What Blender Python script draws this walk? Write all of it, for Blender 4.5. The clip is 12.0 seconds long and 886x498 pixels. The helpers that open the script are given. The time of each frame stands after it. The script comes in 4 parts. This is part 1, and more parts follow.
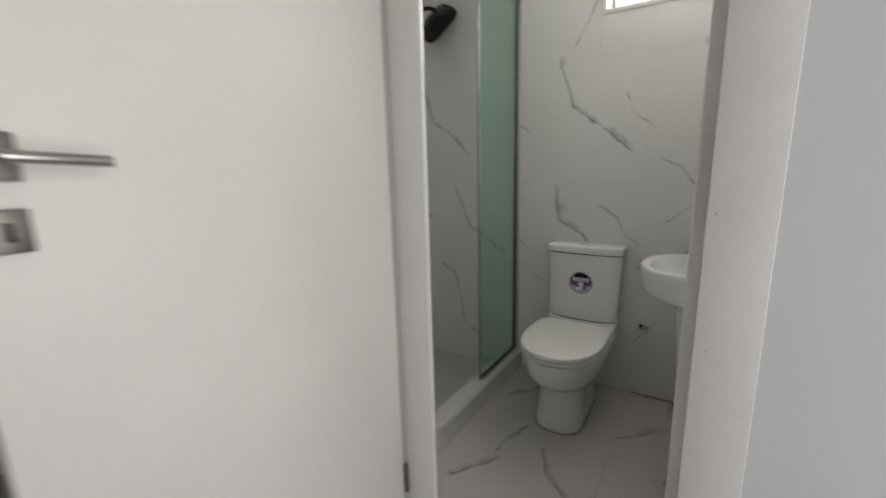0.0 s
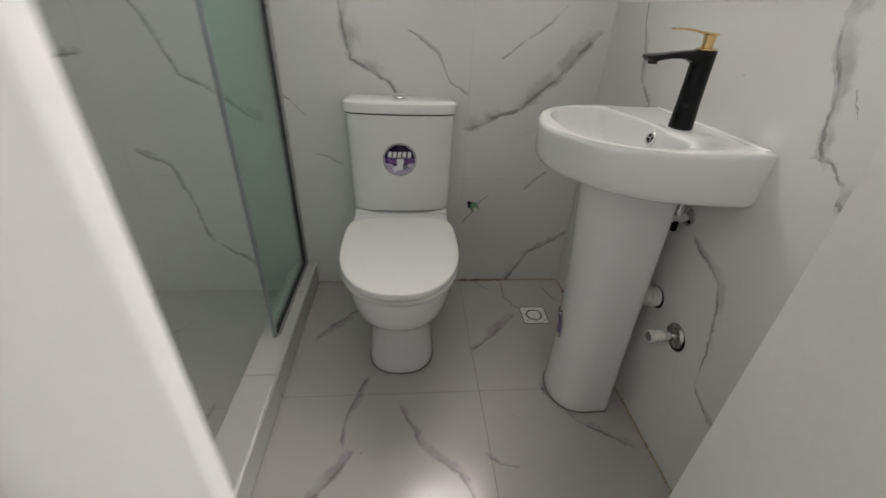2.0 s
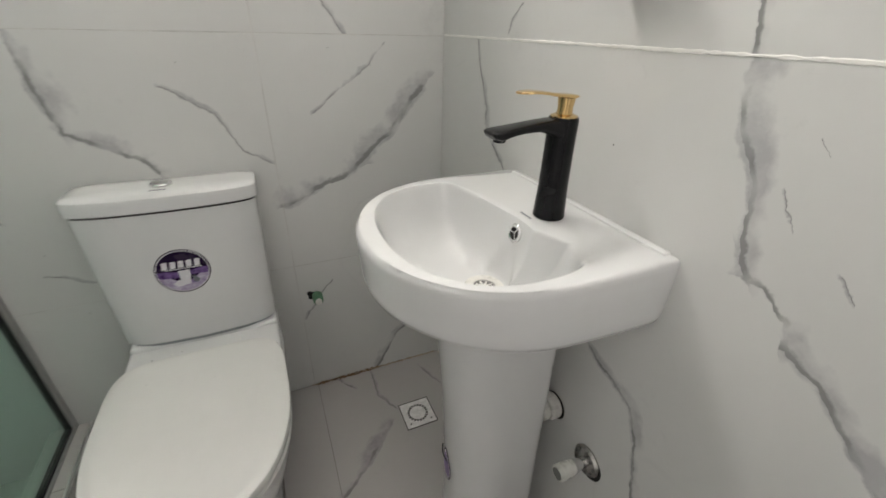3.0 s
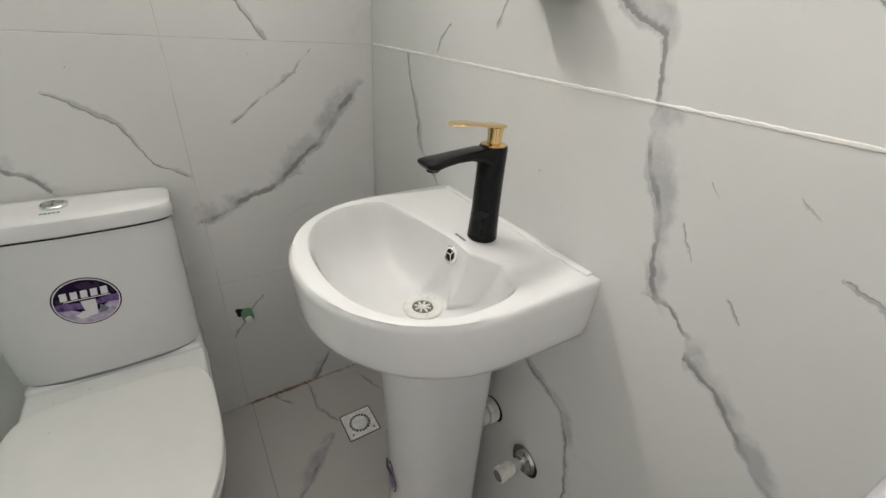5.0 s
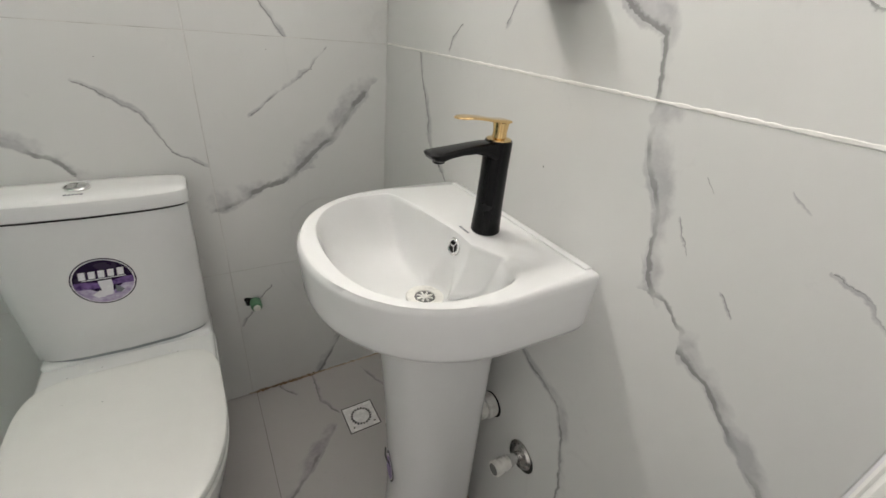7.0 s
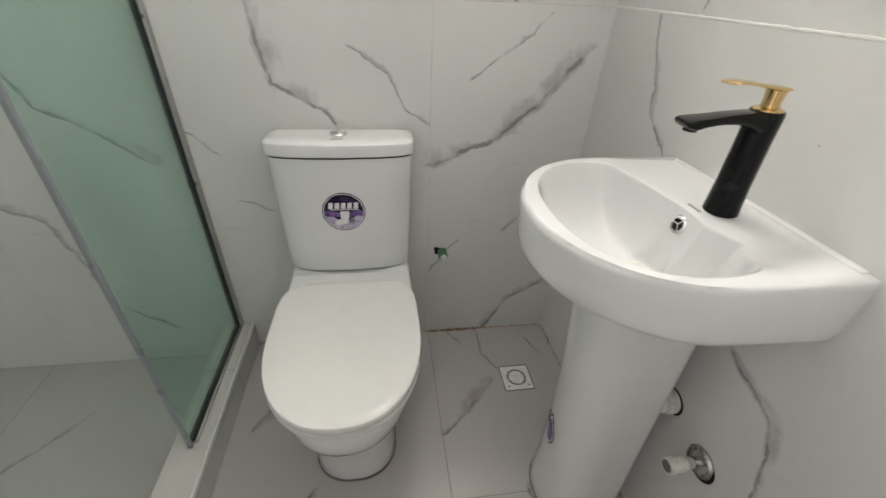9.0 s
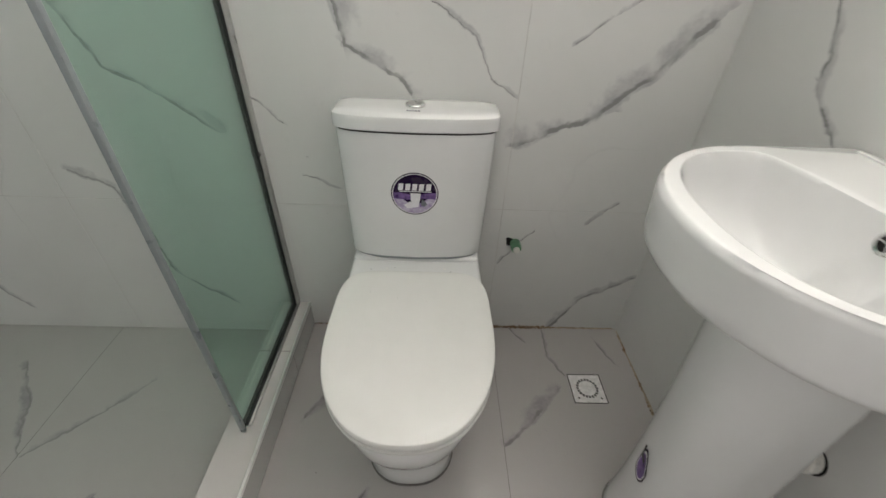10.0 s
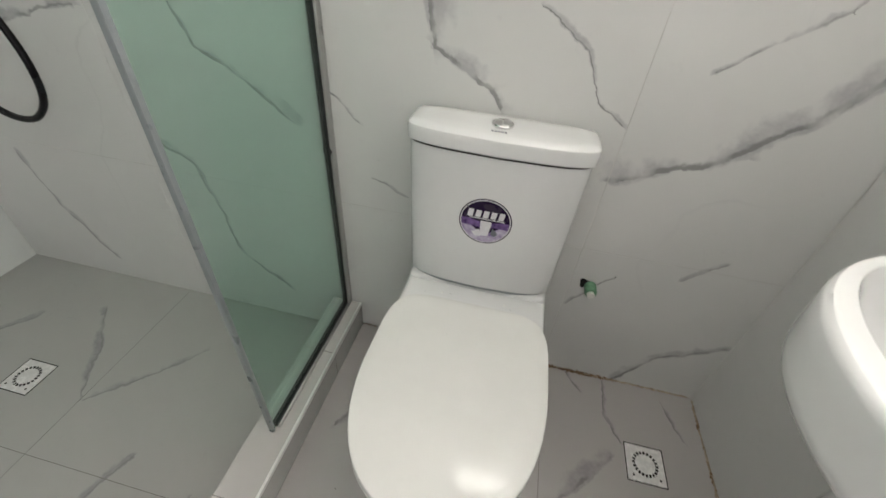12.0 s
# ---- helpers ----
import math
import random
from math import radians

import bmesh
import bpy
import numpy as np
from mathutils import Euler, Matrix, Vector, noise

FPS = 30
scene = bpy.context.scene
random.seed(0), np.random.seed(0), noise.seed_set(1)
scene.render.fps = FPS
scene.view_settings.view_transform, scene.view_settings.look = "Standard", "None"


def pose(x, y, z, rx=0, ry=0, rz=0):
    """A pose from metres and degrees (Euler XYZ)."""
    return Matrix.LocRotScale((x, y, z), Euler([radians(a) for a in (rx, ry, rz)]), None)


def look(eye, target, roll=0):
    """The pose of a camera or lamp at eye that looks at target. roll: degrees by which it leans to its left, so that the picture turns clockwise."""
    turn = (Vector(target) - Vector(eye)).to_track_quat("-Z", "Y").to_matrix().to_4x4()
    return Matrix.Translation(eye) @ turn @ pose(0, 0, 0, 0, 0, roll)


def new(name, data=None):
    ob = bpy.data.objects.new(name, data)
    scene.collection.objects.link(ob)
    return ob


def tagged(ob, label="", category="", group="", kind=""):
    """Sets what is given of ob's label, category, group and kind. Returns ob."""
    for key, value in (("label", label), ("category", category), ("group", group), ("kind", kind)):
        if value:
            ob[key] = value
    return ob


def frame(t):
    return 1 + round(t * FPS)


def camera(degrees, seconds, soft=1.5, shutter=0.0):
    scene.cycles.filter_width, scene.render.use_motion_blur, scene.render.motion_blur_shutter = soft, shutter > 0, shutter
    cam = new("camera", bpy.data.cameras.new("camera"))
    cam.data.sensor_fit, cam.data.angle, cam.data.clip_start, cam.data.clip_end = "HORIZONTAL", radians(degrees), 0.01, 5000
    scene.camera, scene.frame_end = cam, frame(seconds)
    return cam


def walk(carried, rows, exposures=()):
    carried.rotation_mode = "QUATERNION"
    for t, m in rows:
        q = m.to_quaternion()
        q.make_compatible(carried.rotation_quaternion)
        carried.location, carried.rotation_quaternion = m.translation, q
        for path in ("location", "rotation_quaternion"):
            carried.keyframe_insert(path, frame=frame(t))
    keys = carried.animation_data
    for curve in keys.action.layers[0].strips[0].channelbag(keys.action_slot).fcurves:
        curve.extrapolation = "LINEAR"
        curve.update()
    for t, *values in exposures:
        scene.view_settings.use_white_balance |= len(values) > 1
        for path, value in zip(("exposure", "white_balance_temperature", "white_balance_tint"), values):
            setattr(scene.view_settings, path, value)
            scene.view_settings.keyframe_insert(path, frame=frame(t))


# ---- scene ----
cam = camera(95.1, 12.0, shutter=0.4)
PATH = [
    (0, (-0.198, -2.141, 1.178), (-1.275, -0.502, 0.783), -1.4),
    (0.3, (-0.308, -1.985, 1.120), (-1.091, -0.168, 0.713), -1.38),
    (0.5, (-0.382, -1.873, 1.109), (-0.980, -0.019, 0.654), -1.4),
    (0.8, (-0.460, -1.777, 1.061), (-0.824, 0.072, 0.405), -0.1),
    (1, (-0.515, -1.718, 1.029), (-0.741, 0.110, 0.248), 0.8),
    (1.5, (-0.619, -1.574, 1.059), (-0.613, 0.172, 0.083), 2.2),
    (2, (-0.67, -1.466, 1.044), (-0.5, 0.242, 0.017), 2.7),
    (2.5, (-0.577, -1.236, 1.052), (-0.087, 0.456, 0.104), 2.9),
    (3, (-0.476, -1.091, 1.098), (0.242, 0.51, 0.138), 1.5),
    (3.5, (-0.463, -1.063, 1.123), (0.378, 0.461, 0.137), 1.4),
    (5.5, (-0.473, -1.078, 1.148), (0.538, 0.345, 0.171), 5.2),
    (6, (-0.472, -1.083, 1.144), (0.547, 0.341, 0.177), 5.5),
    (6.5, (-0.475, -1.081, 1.147), (0.541, 0.338, 0.17), 5.5),
    (6.7, (-0.475, -1.089, 1.142), (0.528, 0.351, 0.183), 5.5),
    (8.3, (-0.561, -1.116, 1.122), (-0.01, 0.493, 0.07), 4.3),
    (8.5, (-0.585, -1.12, 1.116), (-0.102, 0.506, 0.056), 3.9),
    (9, (-0.59, -1.102, 1.117), (-0.315, 0.541, 0.009), 3.0),
    (9.5, (-0.610, -1.074, 1.108), (-0.478, 0.567, -0.028), 2.2),
    (10, (-0.652, -0.976, 1.067), (-0.602, 0.623, -0.133), 2.5),
    (10.5, (-0.677, -0.881, 1.063), (-0.668, 0.678, -0.19), 3.8),
    (11, (-0.675, -0.837, 1.079), (-0.738, 0.684, -0.217), 4.3),
    (11.5, (-0.662, -0.856, 1.064), (-0.816, 0.647, -0.246), 4.5),
    (12, (-0.662, -0.834, 1.084), (-0.923, 0.689, -0.187), 5.1),
]
walk(cam, [(t, look(eye, target, roll)) for t, eye, target, roll in PATH],
     exposures=[(0.0, -1.40), (0.6, -1.30), (1.0, -1.10), (1.5, -0.94), (2.2, -0.78), (3.0, -0.58), (3.6, -0.54), (5.5, -0.54), (8.5, -0.38), (10.5, -0.32), (12.0, -0.20)])

# ---- world, light ----
world = bpy.data.worlds.new("world")
scene.world = world
world.use_nodes = True
sky = world.node_tree.nodes.new("ShaderNodeTexSky")
sky.sky_type, sky.sun_disc, sky.sun_elevation, sky.sun_rotation = "NISHITA", False, radians(40), radians(20)
world.node_tree.links.new(sky.outputs[0], world.node_tree.nodes["Background"].inputs[0])
world.node_tree.nodes["Background"].inputs[1].default_value = 0.1


def area(name, place, size, power, colour):
    lamp = bpy.data.lights.new(name, "AREA")
    lamp.shape, lamp.size, lamp.size_y, lamp.energy, lamp.color = "RECTANGLE", size[0], size[1], power, colour
    ob = new(name, lamp)
    ob.matrix_world = place
    return tagged(ob, kind="structure")


WIN = (-0.69, -0.16, 1.853, 2.26)          # window opening in the back wall: x0, x1, z0, z1
HALLWIN = (-2.9, -1.6, 0.2, 2.2)           # window opening in the hall's side wall: y0, y1, z0, z1
HALL_Y = -4.2
window_light = area("window_daylight", pose((WIN[0] + WIN[1]) / 2, 0.07, (WIN[2] + WIN[3]) / 2, -95, 0, 0), (0.48, 0.34), 37.0, (1.0, 0.955, 0.89))
hall_light = area("hall_daylight", pose(1.25, (HALLWIN[0] + HALLWIN[1]) / 2, (HALLWIN[2] + HALLWIN[3]) / 2, 0, 90, 0), (1.9, 1.2), 60.0, (1.0, 0.97, 0.94))

# ---- materials ----


class Nodes:
    """A material under construction."""

    def __init__(self, name):
        self.mat = bpy.data.materials.new(name)
        self.mat.use_nodes = True
        self.tree = self.mat.node_tree
        self.bsdf = self.tree.nodes["Principled BSDF"]

    def add(self, kind, *ins, **props):
        n = self.tree.nodes.new(kind)
        for k, v in props.items():
            setattr(n, k, v)
        for i, v in enumerate(ins):
            if v is None:
                continue
            if isinstance(v, bpy.types.NodeSocket):
                self.tree.links.new(v, n.inputs[i])
            else:
                n.inputs[i].default_value = v
        return n

    def math(self, op, *ins):
        return self.add("ShaderNodeMath", *ins, operation=op).outputs[0]

    def noise(self, vec, scale, detail=3.0, rough=0.55):
        n = self.add("ShaderNodeTexNoise", vec)
        n.inputs["Scale"].default_value, n.inputs["Detail"].default_value, n.inputs["Roughness"].default_value = scale, detail, rough
        return n

    def mix(self, fac, a, b):
        n = self.add("ShaderNodeMix", data_type="RGBA")
        for s, v in ((n.inputs[0], fac), (n.inputs[6], a), (n.inputs[7], b)):
            if isinstance(v, bpy.types.NodeSocket):
                self.tree.links.new(v, s)
            else:
                s.default_value = v if isinstance(v, float) else (*v, 1)
        return n.outputs[2]

    def ramp(self, fac, lo, hi, a=0.0, b=1.0):
        n = self.add("ShaderNodeMapRange", fac)
        for i, v in enumerate((lo, hi, a, b)):
            n.inputs[i + 1].default_value = v
        return n.outputs[0]

    def put(self, key, v):
        s = self.bsdf.inputs[key]
        if isinstance(v, bpy.types.NodeSocket):
            self.tree.links.new(v, s)
        elif isinstance(v, tuple):
            s.default_value = (*v, 1)
        else:
            s.default_value = v

    def bump(self, height, strength, distance=0.001):
        n = self.add("ShaderNodeBump")
        n.inputs["Strength"].default_value, n.inputs["Distance"].default_value = strength, distance
        self.tree.links.new(height, n.inputs["Height"])
        self.tree.links.new(n.outputs[0], self.bsdf.inputs["Normal"])

    def position(self):
        return self.add("ShaderNodeNewGeometry").outputs["Position"]


def surface(name, colour, rough=0.5, metal=0.0, vary=0.06, scale=9.0, bump=0.0, bump_scale=120.0, coat=0.0, second=None, gloss=0.5):
    """A plain surface with broad stains, fine grain and uneven gloss."""
    m = Nodes(name)
    p = m.position()
    broad, fine = m.noise(p, scale, 4).outputs[0], m.noise(p, bump_scale, 3).outputs[0]
    f = m.math("ADD", m.math("MULTIPLY", broad, 0.7), m.math("MULTIPLY", fine, 0.3))
    dark = second or tuple(c * (1 - 2.2 * vary) for c in colour)
    m.put("Base Color", m.mix(m.ramp(f, 0.35, 0.65), dark, colour))
    m.put("Roughness", m.ramp(broad, 0.3, 0.7, rough * 0.8, rough * 1.25))
    m.put("Metallic", metal)
    m.put("Coat Weight", coat)
    m.put("Specular IOR Level", gloss)
    if bump:
        m.bump(fine, bump)
    return m.mat


def vein_group():
    """One straight stretch of a vein: the larger of the field so far and 1 - distance / width."""
    g = bpy.data.node_groups.new("vein_stretch", "ShaderNodeTree")
    for nm, kind in (("Point", "NodeSocketVector"), ("A", "NodeSocketVector"), ("B", "NodeSocketVector"), ("Width", "NodeSocketFloat"), ("So far", "NodeSocketFloat")):
        g.interface.new_socket(nm, in_out="INPUT", socket_type=kind)
    g.interface.new_socket("Field", in_out="OUTPUT", socket_type="NodeSocketFloat")
    gi, go = g.nodes.new("NodeGroupInput"), g.nodes.new("NodeGroupOutput")

    def v(op, *ins):
        n = g.nodes.new("ShaderNodeVectorMath")
        n.operation = op
        for i, s in enumerate(ins):
            g.links.new(s, n.inputs["Scale" if op == "SCALE" and i == 1 else i])
        return n.outputs["Value"] if op in ("DOT_PRODUCT", "LENGTH") else n.outputs[0]

    def f(op, *ins, clamp=False):
        n = g.nodes.new("ShaderNodeMath")
        n.operation, n.use_clamp = op, clamp
        for i, s in enumerate(ins):
            if isinstance(s, float):
                n.inputs[i].default_value = s
            else:
                g.links.new(s, n.inputs[i])
        return n.outputs[0]

    pa, ba = v("SUBTRACT", gi.outputs[0], gi.outputs[1]), v("SUBTRACT", gi.outputs[2], gi.outputs[1])
    along = f("DIVIDE", v("DOT_PRODUCT", pa, ba), v("DOT_PRODUCT", ba, ba), clamp=True)
    gap = v("LENGTH", v("SUBTRACT", pa, v("SCALE", ba, along)))
    turn = g.nodes.new("ShaderNodeVectorMath")
    turn.operation = "CROSS_PRODUCT"
    g.links.new(ba, turn.inputs[0]), g.links.new(pa, turn.inputs[1])
    xyz = g.nodes.new("ShaderNodeSeparateXYZ")
    g.links.new(turn.outputs[0], xyz.inputs[0])
    gap = f("MULTIPLY", gap, f("ADD", 1.0, f("MULTIPLY", f("LESS_THAN", xyz.outputs[2], 0.0), 2.6)))
    g.links.new(f("MAXIMUM", gi.outputs[4], f("SUBTRACT", 1.0, f("DIVIDE", gap, gi.outputs[3]), clamp=True)), go.inputs[0])
    return g


VEIN = vein_group()

# marble veins of each tiled surface, along two axes of its plane: width, then the bends
BACK_HIGH = [
    (0.017, (-0.87, 1.67), (-0.81, 1.46), (-0.74, 1.41), (-0.53, 1.23)),
    (0.005, (-0.56, 1.50), (-0.52, 1.41), (-0.43, 1.34)),
    (0.017, (-0.27, 1.67), (-0.21, 1.49), (-0.15, 1.43), (0.0, 1.29)),
    (0.006, (-0.40, 1.19), (-0.31, 1.15), (-0.26, 1.08)),
    (0.005, (-1.10, 1.40), (-1.04, 1.35)),
    (0.006, (-0.70, 1.95), (-0.80, 1.74)),
]
BACK_MID = [
    (0.008, (-1.01, 1.19), (-0.90, 1.14), (-0.88, 1.03)),
    (0.020, (-0.88, 1.03), (-0.86, 0.95), (-0.85, 0.89), (-0.79, 0.86), (-0.72, 0.79)),
    (0.005, (-0.66, 0.97), (-0.57, 0.91), (-0.53, 0.83), (-0.47, 0.79)),
    (0.024, (-0.46, 0.665), (-0.37, 0.71), (-0.26, 0.74), (-0.16, 0.84), (-0.06, 0.95)),
    (0.006, (-0.35, 0.90), (-0.27, 0.97), (-0.16, 1.06)),
]
BACK_LOW = [
    (0.015, (-0.24, 0.0), (-0.16, 0.14), (-0.01, 0.23)),
    (0.005, (-1.00, 0.57), (-0.91, 0.53)),
    (0.006, (-1.10, 0.79), (-1.06, 0.75), (-1.02, 0.71)),
    (0.006, (-0.21, 0.435), (-0.14, 0.502)),
    (0.004, (-0.455, 0.284), (-0.44, 0.31), (-0.40, 0.345)),
    (0.004, (-0.395, 0.365), (-0.358, 0.400)),
]
BACK_SHOWER = [
    (0.009, (-2.15, 0.43), (-2.11, 0.24), (-1.98, 0.05)),
    (0.015, (-1.50, 1.04), (-1.44, 0.91), (-1.41, 0.82), (-1.33, 0.79), (-1.20, 0.68)),
    (0.012, (-1.61, 0.56), (-1.52, 0.51), (-1.48, 0.38), (-1.44, 0.21), (-1.31, 0.10)),
    (0.014, (-1.96, 0.80), (-1.82, 0.85), (-1.70, 0.87)),
    (0.012, (-1.72, 1.67), (-1.66, 1.46), (-1.59, 1.41), (-1.40, 1.25)),
]
RIGHT_LOW = [
    (0.014, (-1.12, 0.64), (-1.07, 0.702), (-1.032, 0.735), (-0.964, 0.786), (-0.937, 0.806), (-0.928, 0.832), (-0.896, 0.856), (-0.876, 0.854)),
    (0.014, (-0.876, 0.854), (-0.858, 0.878), (-0.841, 0.959), (-0.809, 1.023), (-0.797, 1.09)),
    (0.009, (-0.346, 0.826), (-0.295, 0.858), (-0.248, 0.898), (-0.237, 0.952), (-0.186, 1.08)),
    (0.011, (-0.929, 0.262), (-0.856, 0.302), (-0.846, 0.378), (-0.820, 0.49), (-0.791, 0.547), (-0.694, 0.595)),
    (0.0015, (-0.876, 0.963), (-0.899, 0.925)),
    (0.0015, (-0.886, 1.016), (-0.894, 1.002)),
    (0.002, (-0.950, 0.898), (-0.967, 0.879)),
    (0.0025, (-0.971, 1.026), (-0.989, 1.011)),
    (0.002, (-1.025, 0.976), (-1.052, 0.961), (-1.078, 0.933)),
]
RIGHT_HIGH = [
    (0.014, (-0.799, 1.06), (-0.790, 1.11), (-0.78, 1.15), (-0.74, 1.17), (-0.66, 1.24)),
    (0.004, (-0.93, 1.18), (-0.95, 1.167), (-0.975, 1.17)),
    (0.005, (-0.312, 1.091), (-0.33, 1.12), (-0.36, 1.142)),
    (0.005, (-0.50, 1.15), (-0.51, 1.18)),
    (0.012, (0.0, 1.29), (-0.10, 1.42), (-0.16, 1.60)),
]
FLOOR = [
    (0.012, (-0.70, -0.66), (-0.64, -0.78), (-0.54, -0.87), (-0.50, -0.95)),
    (0.011, (-0.80, -0.54), (-0.86, -0.69), (-0.86, -0.76)),
    (0.007, (-0.45, -0.83), (-0.38, -0.86)),
    (0.018, (-0.95, -0.98), (-0.83, -0.81)),
    (0.018, (-0.44, -0.43), (-0.36, -0.36), (-0.26, -0.25)),
    (0.006, (-0.38, -0.02), (-0.34, -0.07)),
    (0.006, (-0.27, -0.01), (-0.28, -0.13), (-0.23, -0.19)),
    (0.006, (-0.10, -0.04), (-0.05, -0.16)),
    (0.013, (-0.24, -0.61), (-0.17, -0.73), (-0.06, -0.81)),
    (0.015, (-0.86, -0.18), (-1.00, -0.35)),
]
SHOWER = [
    (0.012, (-1.72, -0.45), (-1.66, -0.38), (-1.58, -0.31), (-1.50, -0.21)),
    (0.010, (-1.73, -0.45), (-1.82, -0.29), (-1.94, -0.15)),
    (0.010, (-2.19, -0.35), (-2.11, -0.24)),
    (0.009, (-1.50, -0.65), (-1.46, -0.55)),
    (0.007, (-1.30, -0.75), (-1.27, -0.60)),
]


def marble(name, u, v, veins, colour=(0.715, 0.715, 0.702), rough=0.065, rest=0.35, gloss=0.5, line=0.72):
    """Glazed porcelain with printed grey veins; u, v: the axes of its plane."""
    m = Nodes(name)
    p = m.position()
    wide, fine = m.noise(p, 5.0, 2), m.noise(p, 24.0, 4, 0.65)
    bend = m.add("ShaderNodeVectorMath", wide.outputs["Color"], (0.5, 0.5, 0.5), operation="SUBTRACT")
    bend2 = m.add("ShaderNodeVectorMath", fine.outputs["Color"], (0.5, 0.5, 0.5), operation="SUBTRACT")
    q = m.add("ShaderNodeVectorMath", bend.outputs[0], (0.05, 0.05, 0.05), p, operation="MULTIPLY_ADD").outputs[0]
    q = m.add("ShaderNodeVectorMath", bend2.outputs[0], (0.024, 0.024, 0.024), q, operation="MULTIPLY_ADD").outputs[0]
    xyz = m.add("ShaderNodeSeparateXYZ", q).outputs
    flat = m.add("ShaderNodeCombineXYZ", xyz["XYZ".index(u)], xyz["XYZ".index(v)], 0.0).outputs[0]
    field = 0.0
    for width, *bends in veins:
        for a, b in zip(bends, bends[1:]):
            n = m.add("ShaderNodeGroup", node_tree=VEIN)
            m.tree.links.new(flat, n.inputs[0])
            n.inputs[1].default_value, n.inputs[2].default_value = (*a, 0), (*b, 0)
            n.inputs[3].default_value = width * 2.4
            if not isinstance(field, float):
                m.tree.links.new(field, n.inputs[4])
            field = n.outputs[0]
    swell = m.ramp(m.noise(p, 8.0, 3, 0.6).outputs[0], 0.36, 0.62, 0.80, 0.05)
    streak = m.noise(p, 70.0, 3, 0.7).outputs[0]
    ragged = m.math("ADD", field, m.math("MULTIPLY", m.math("SUBTRACT", streak, 0.5), 0.35))
    crisp = m.math("ADD", field, m.math("MULTIPLY", m.math("SUBTRACT", streak, 0.5), 0.16))
    over = m.math("SUBTRACT", ragged, swell)
    patch = m.noise(q, 16.0, 4, 0.7).outputs[0]
    smear = m.math("MULTIPLY", m.ramp(over, -0.04, 0.36), m.ramp(patch, 0.33, 0.62, 0.3, 1.0))
    broken = m.ramp(m.noise(p, 12.0, 2).outputs[0], 0.38, 0.52, 0.0, 1.0)
    core = m.math("MULTIPLY", m.ramp(crisp, 0.80, 0.90), broken)
    # hair-thin veins that run through every tile
    thin = m.math("ABSOLUTE", m.math("SUBTRACT", m.noise(q, 1.7, 1).outputs[0], 0.5))
    hair = m.math("MULTIPLY", m.ramp(thin, 0.0, 0.004, 1.0, 0.0), m.ramp(m.noise(p, 3.1, 2).outputs[0], 0.52, 0.68, 0.0, rest))
    cloud = m.ramp(m.noise(p, 2.3, 4).outputs[0], 0.35, 0.7)
    c = m.mix(cloud, tuple(x * 0.955 for x in colour), colour)
    c = m.mix(m.math("MULTIPLY", hair, 0.6), c, (0.45, 0.45, 0.45))
    c = m.mix(m.math("MULTIPLY", smear, 0.70), c, tuple(x * k for x, k in zip(colour, (0.53, 0.525, 0.57))))
    c = m.mix(m.math("MULTIPLY", core, line), c, tuple(x * 0.26 for x in colour))
    m.put("Base Color", c)
    m.put("Roughness", m.ramp(m.noise(p, 6.0, 4).outputs[0], 0.3, 0.7, rough * 0.75, rough * 1.4))
    m.put("Specular IOR Level", gloss)
    m.bump(m.noise(p, 4.5, 1).outputs[0], 0.05, 0.02)
    return m.mat


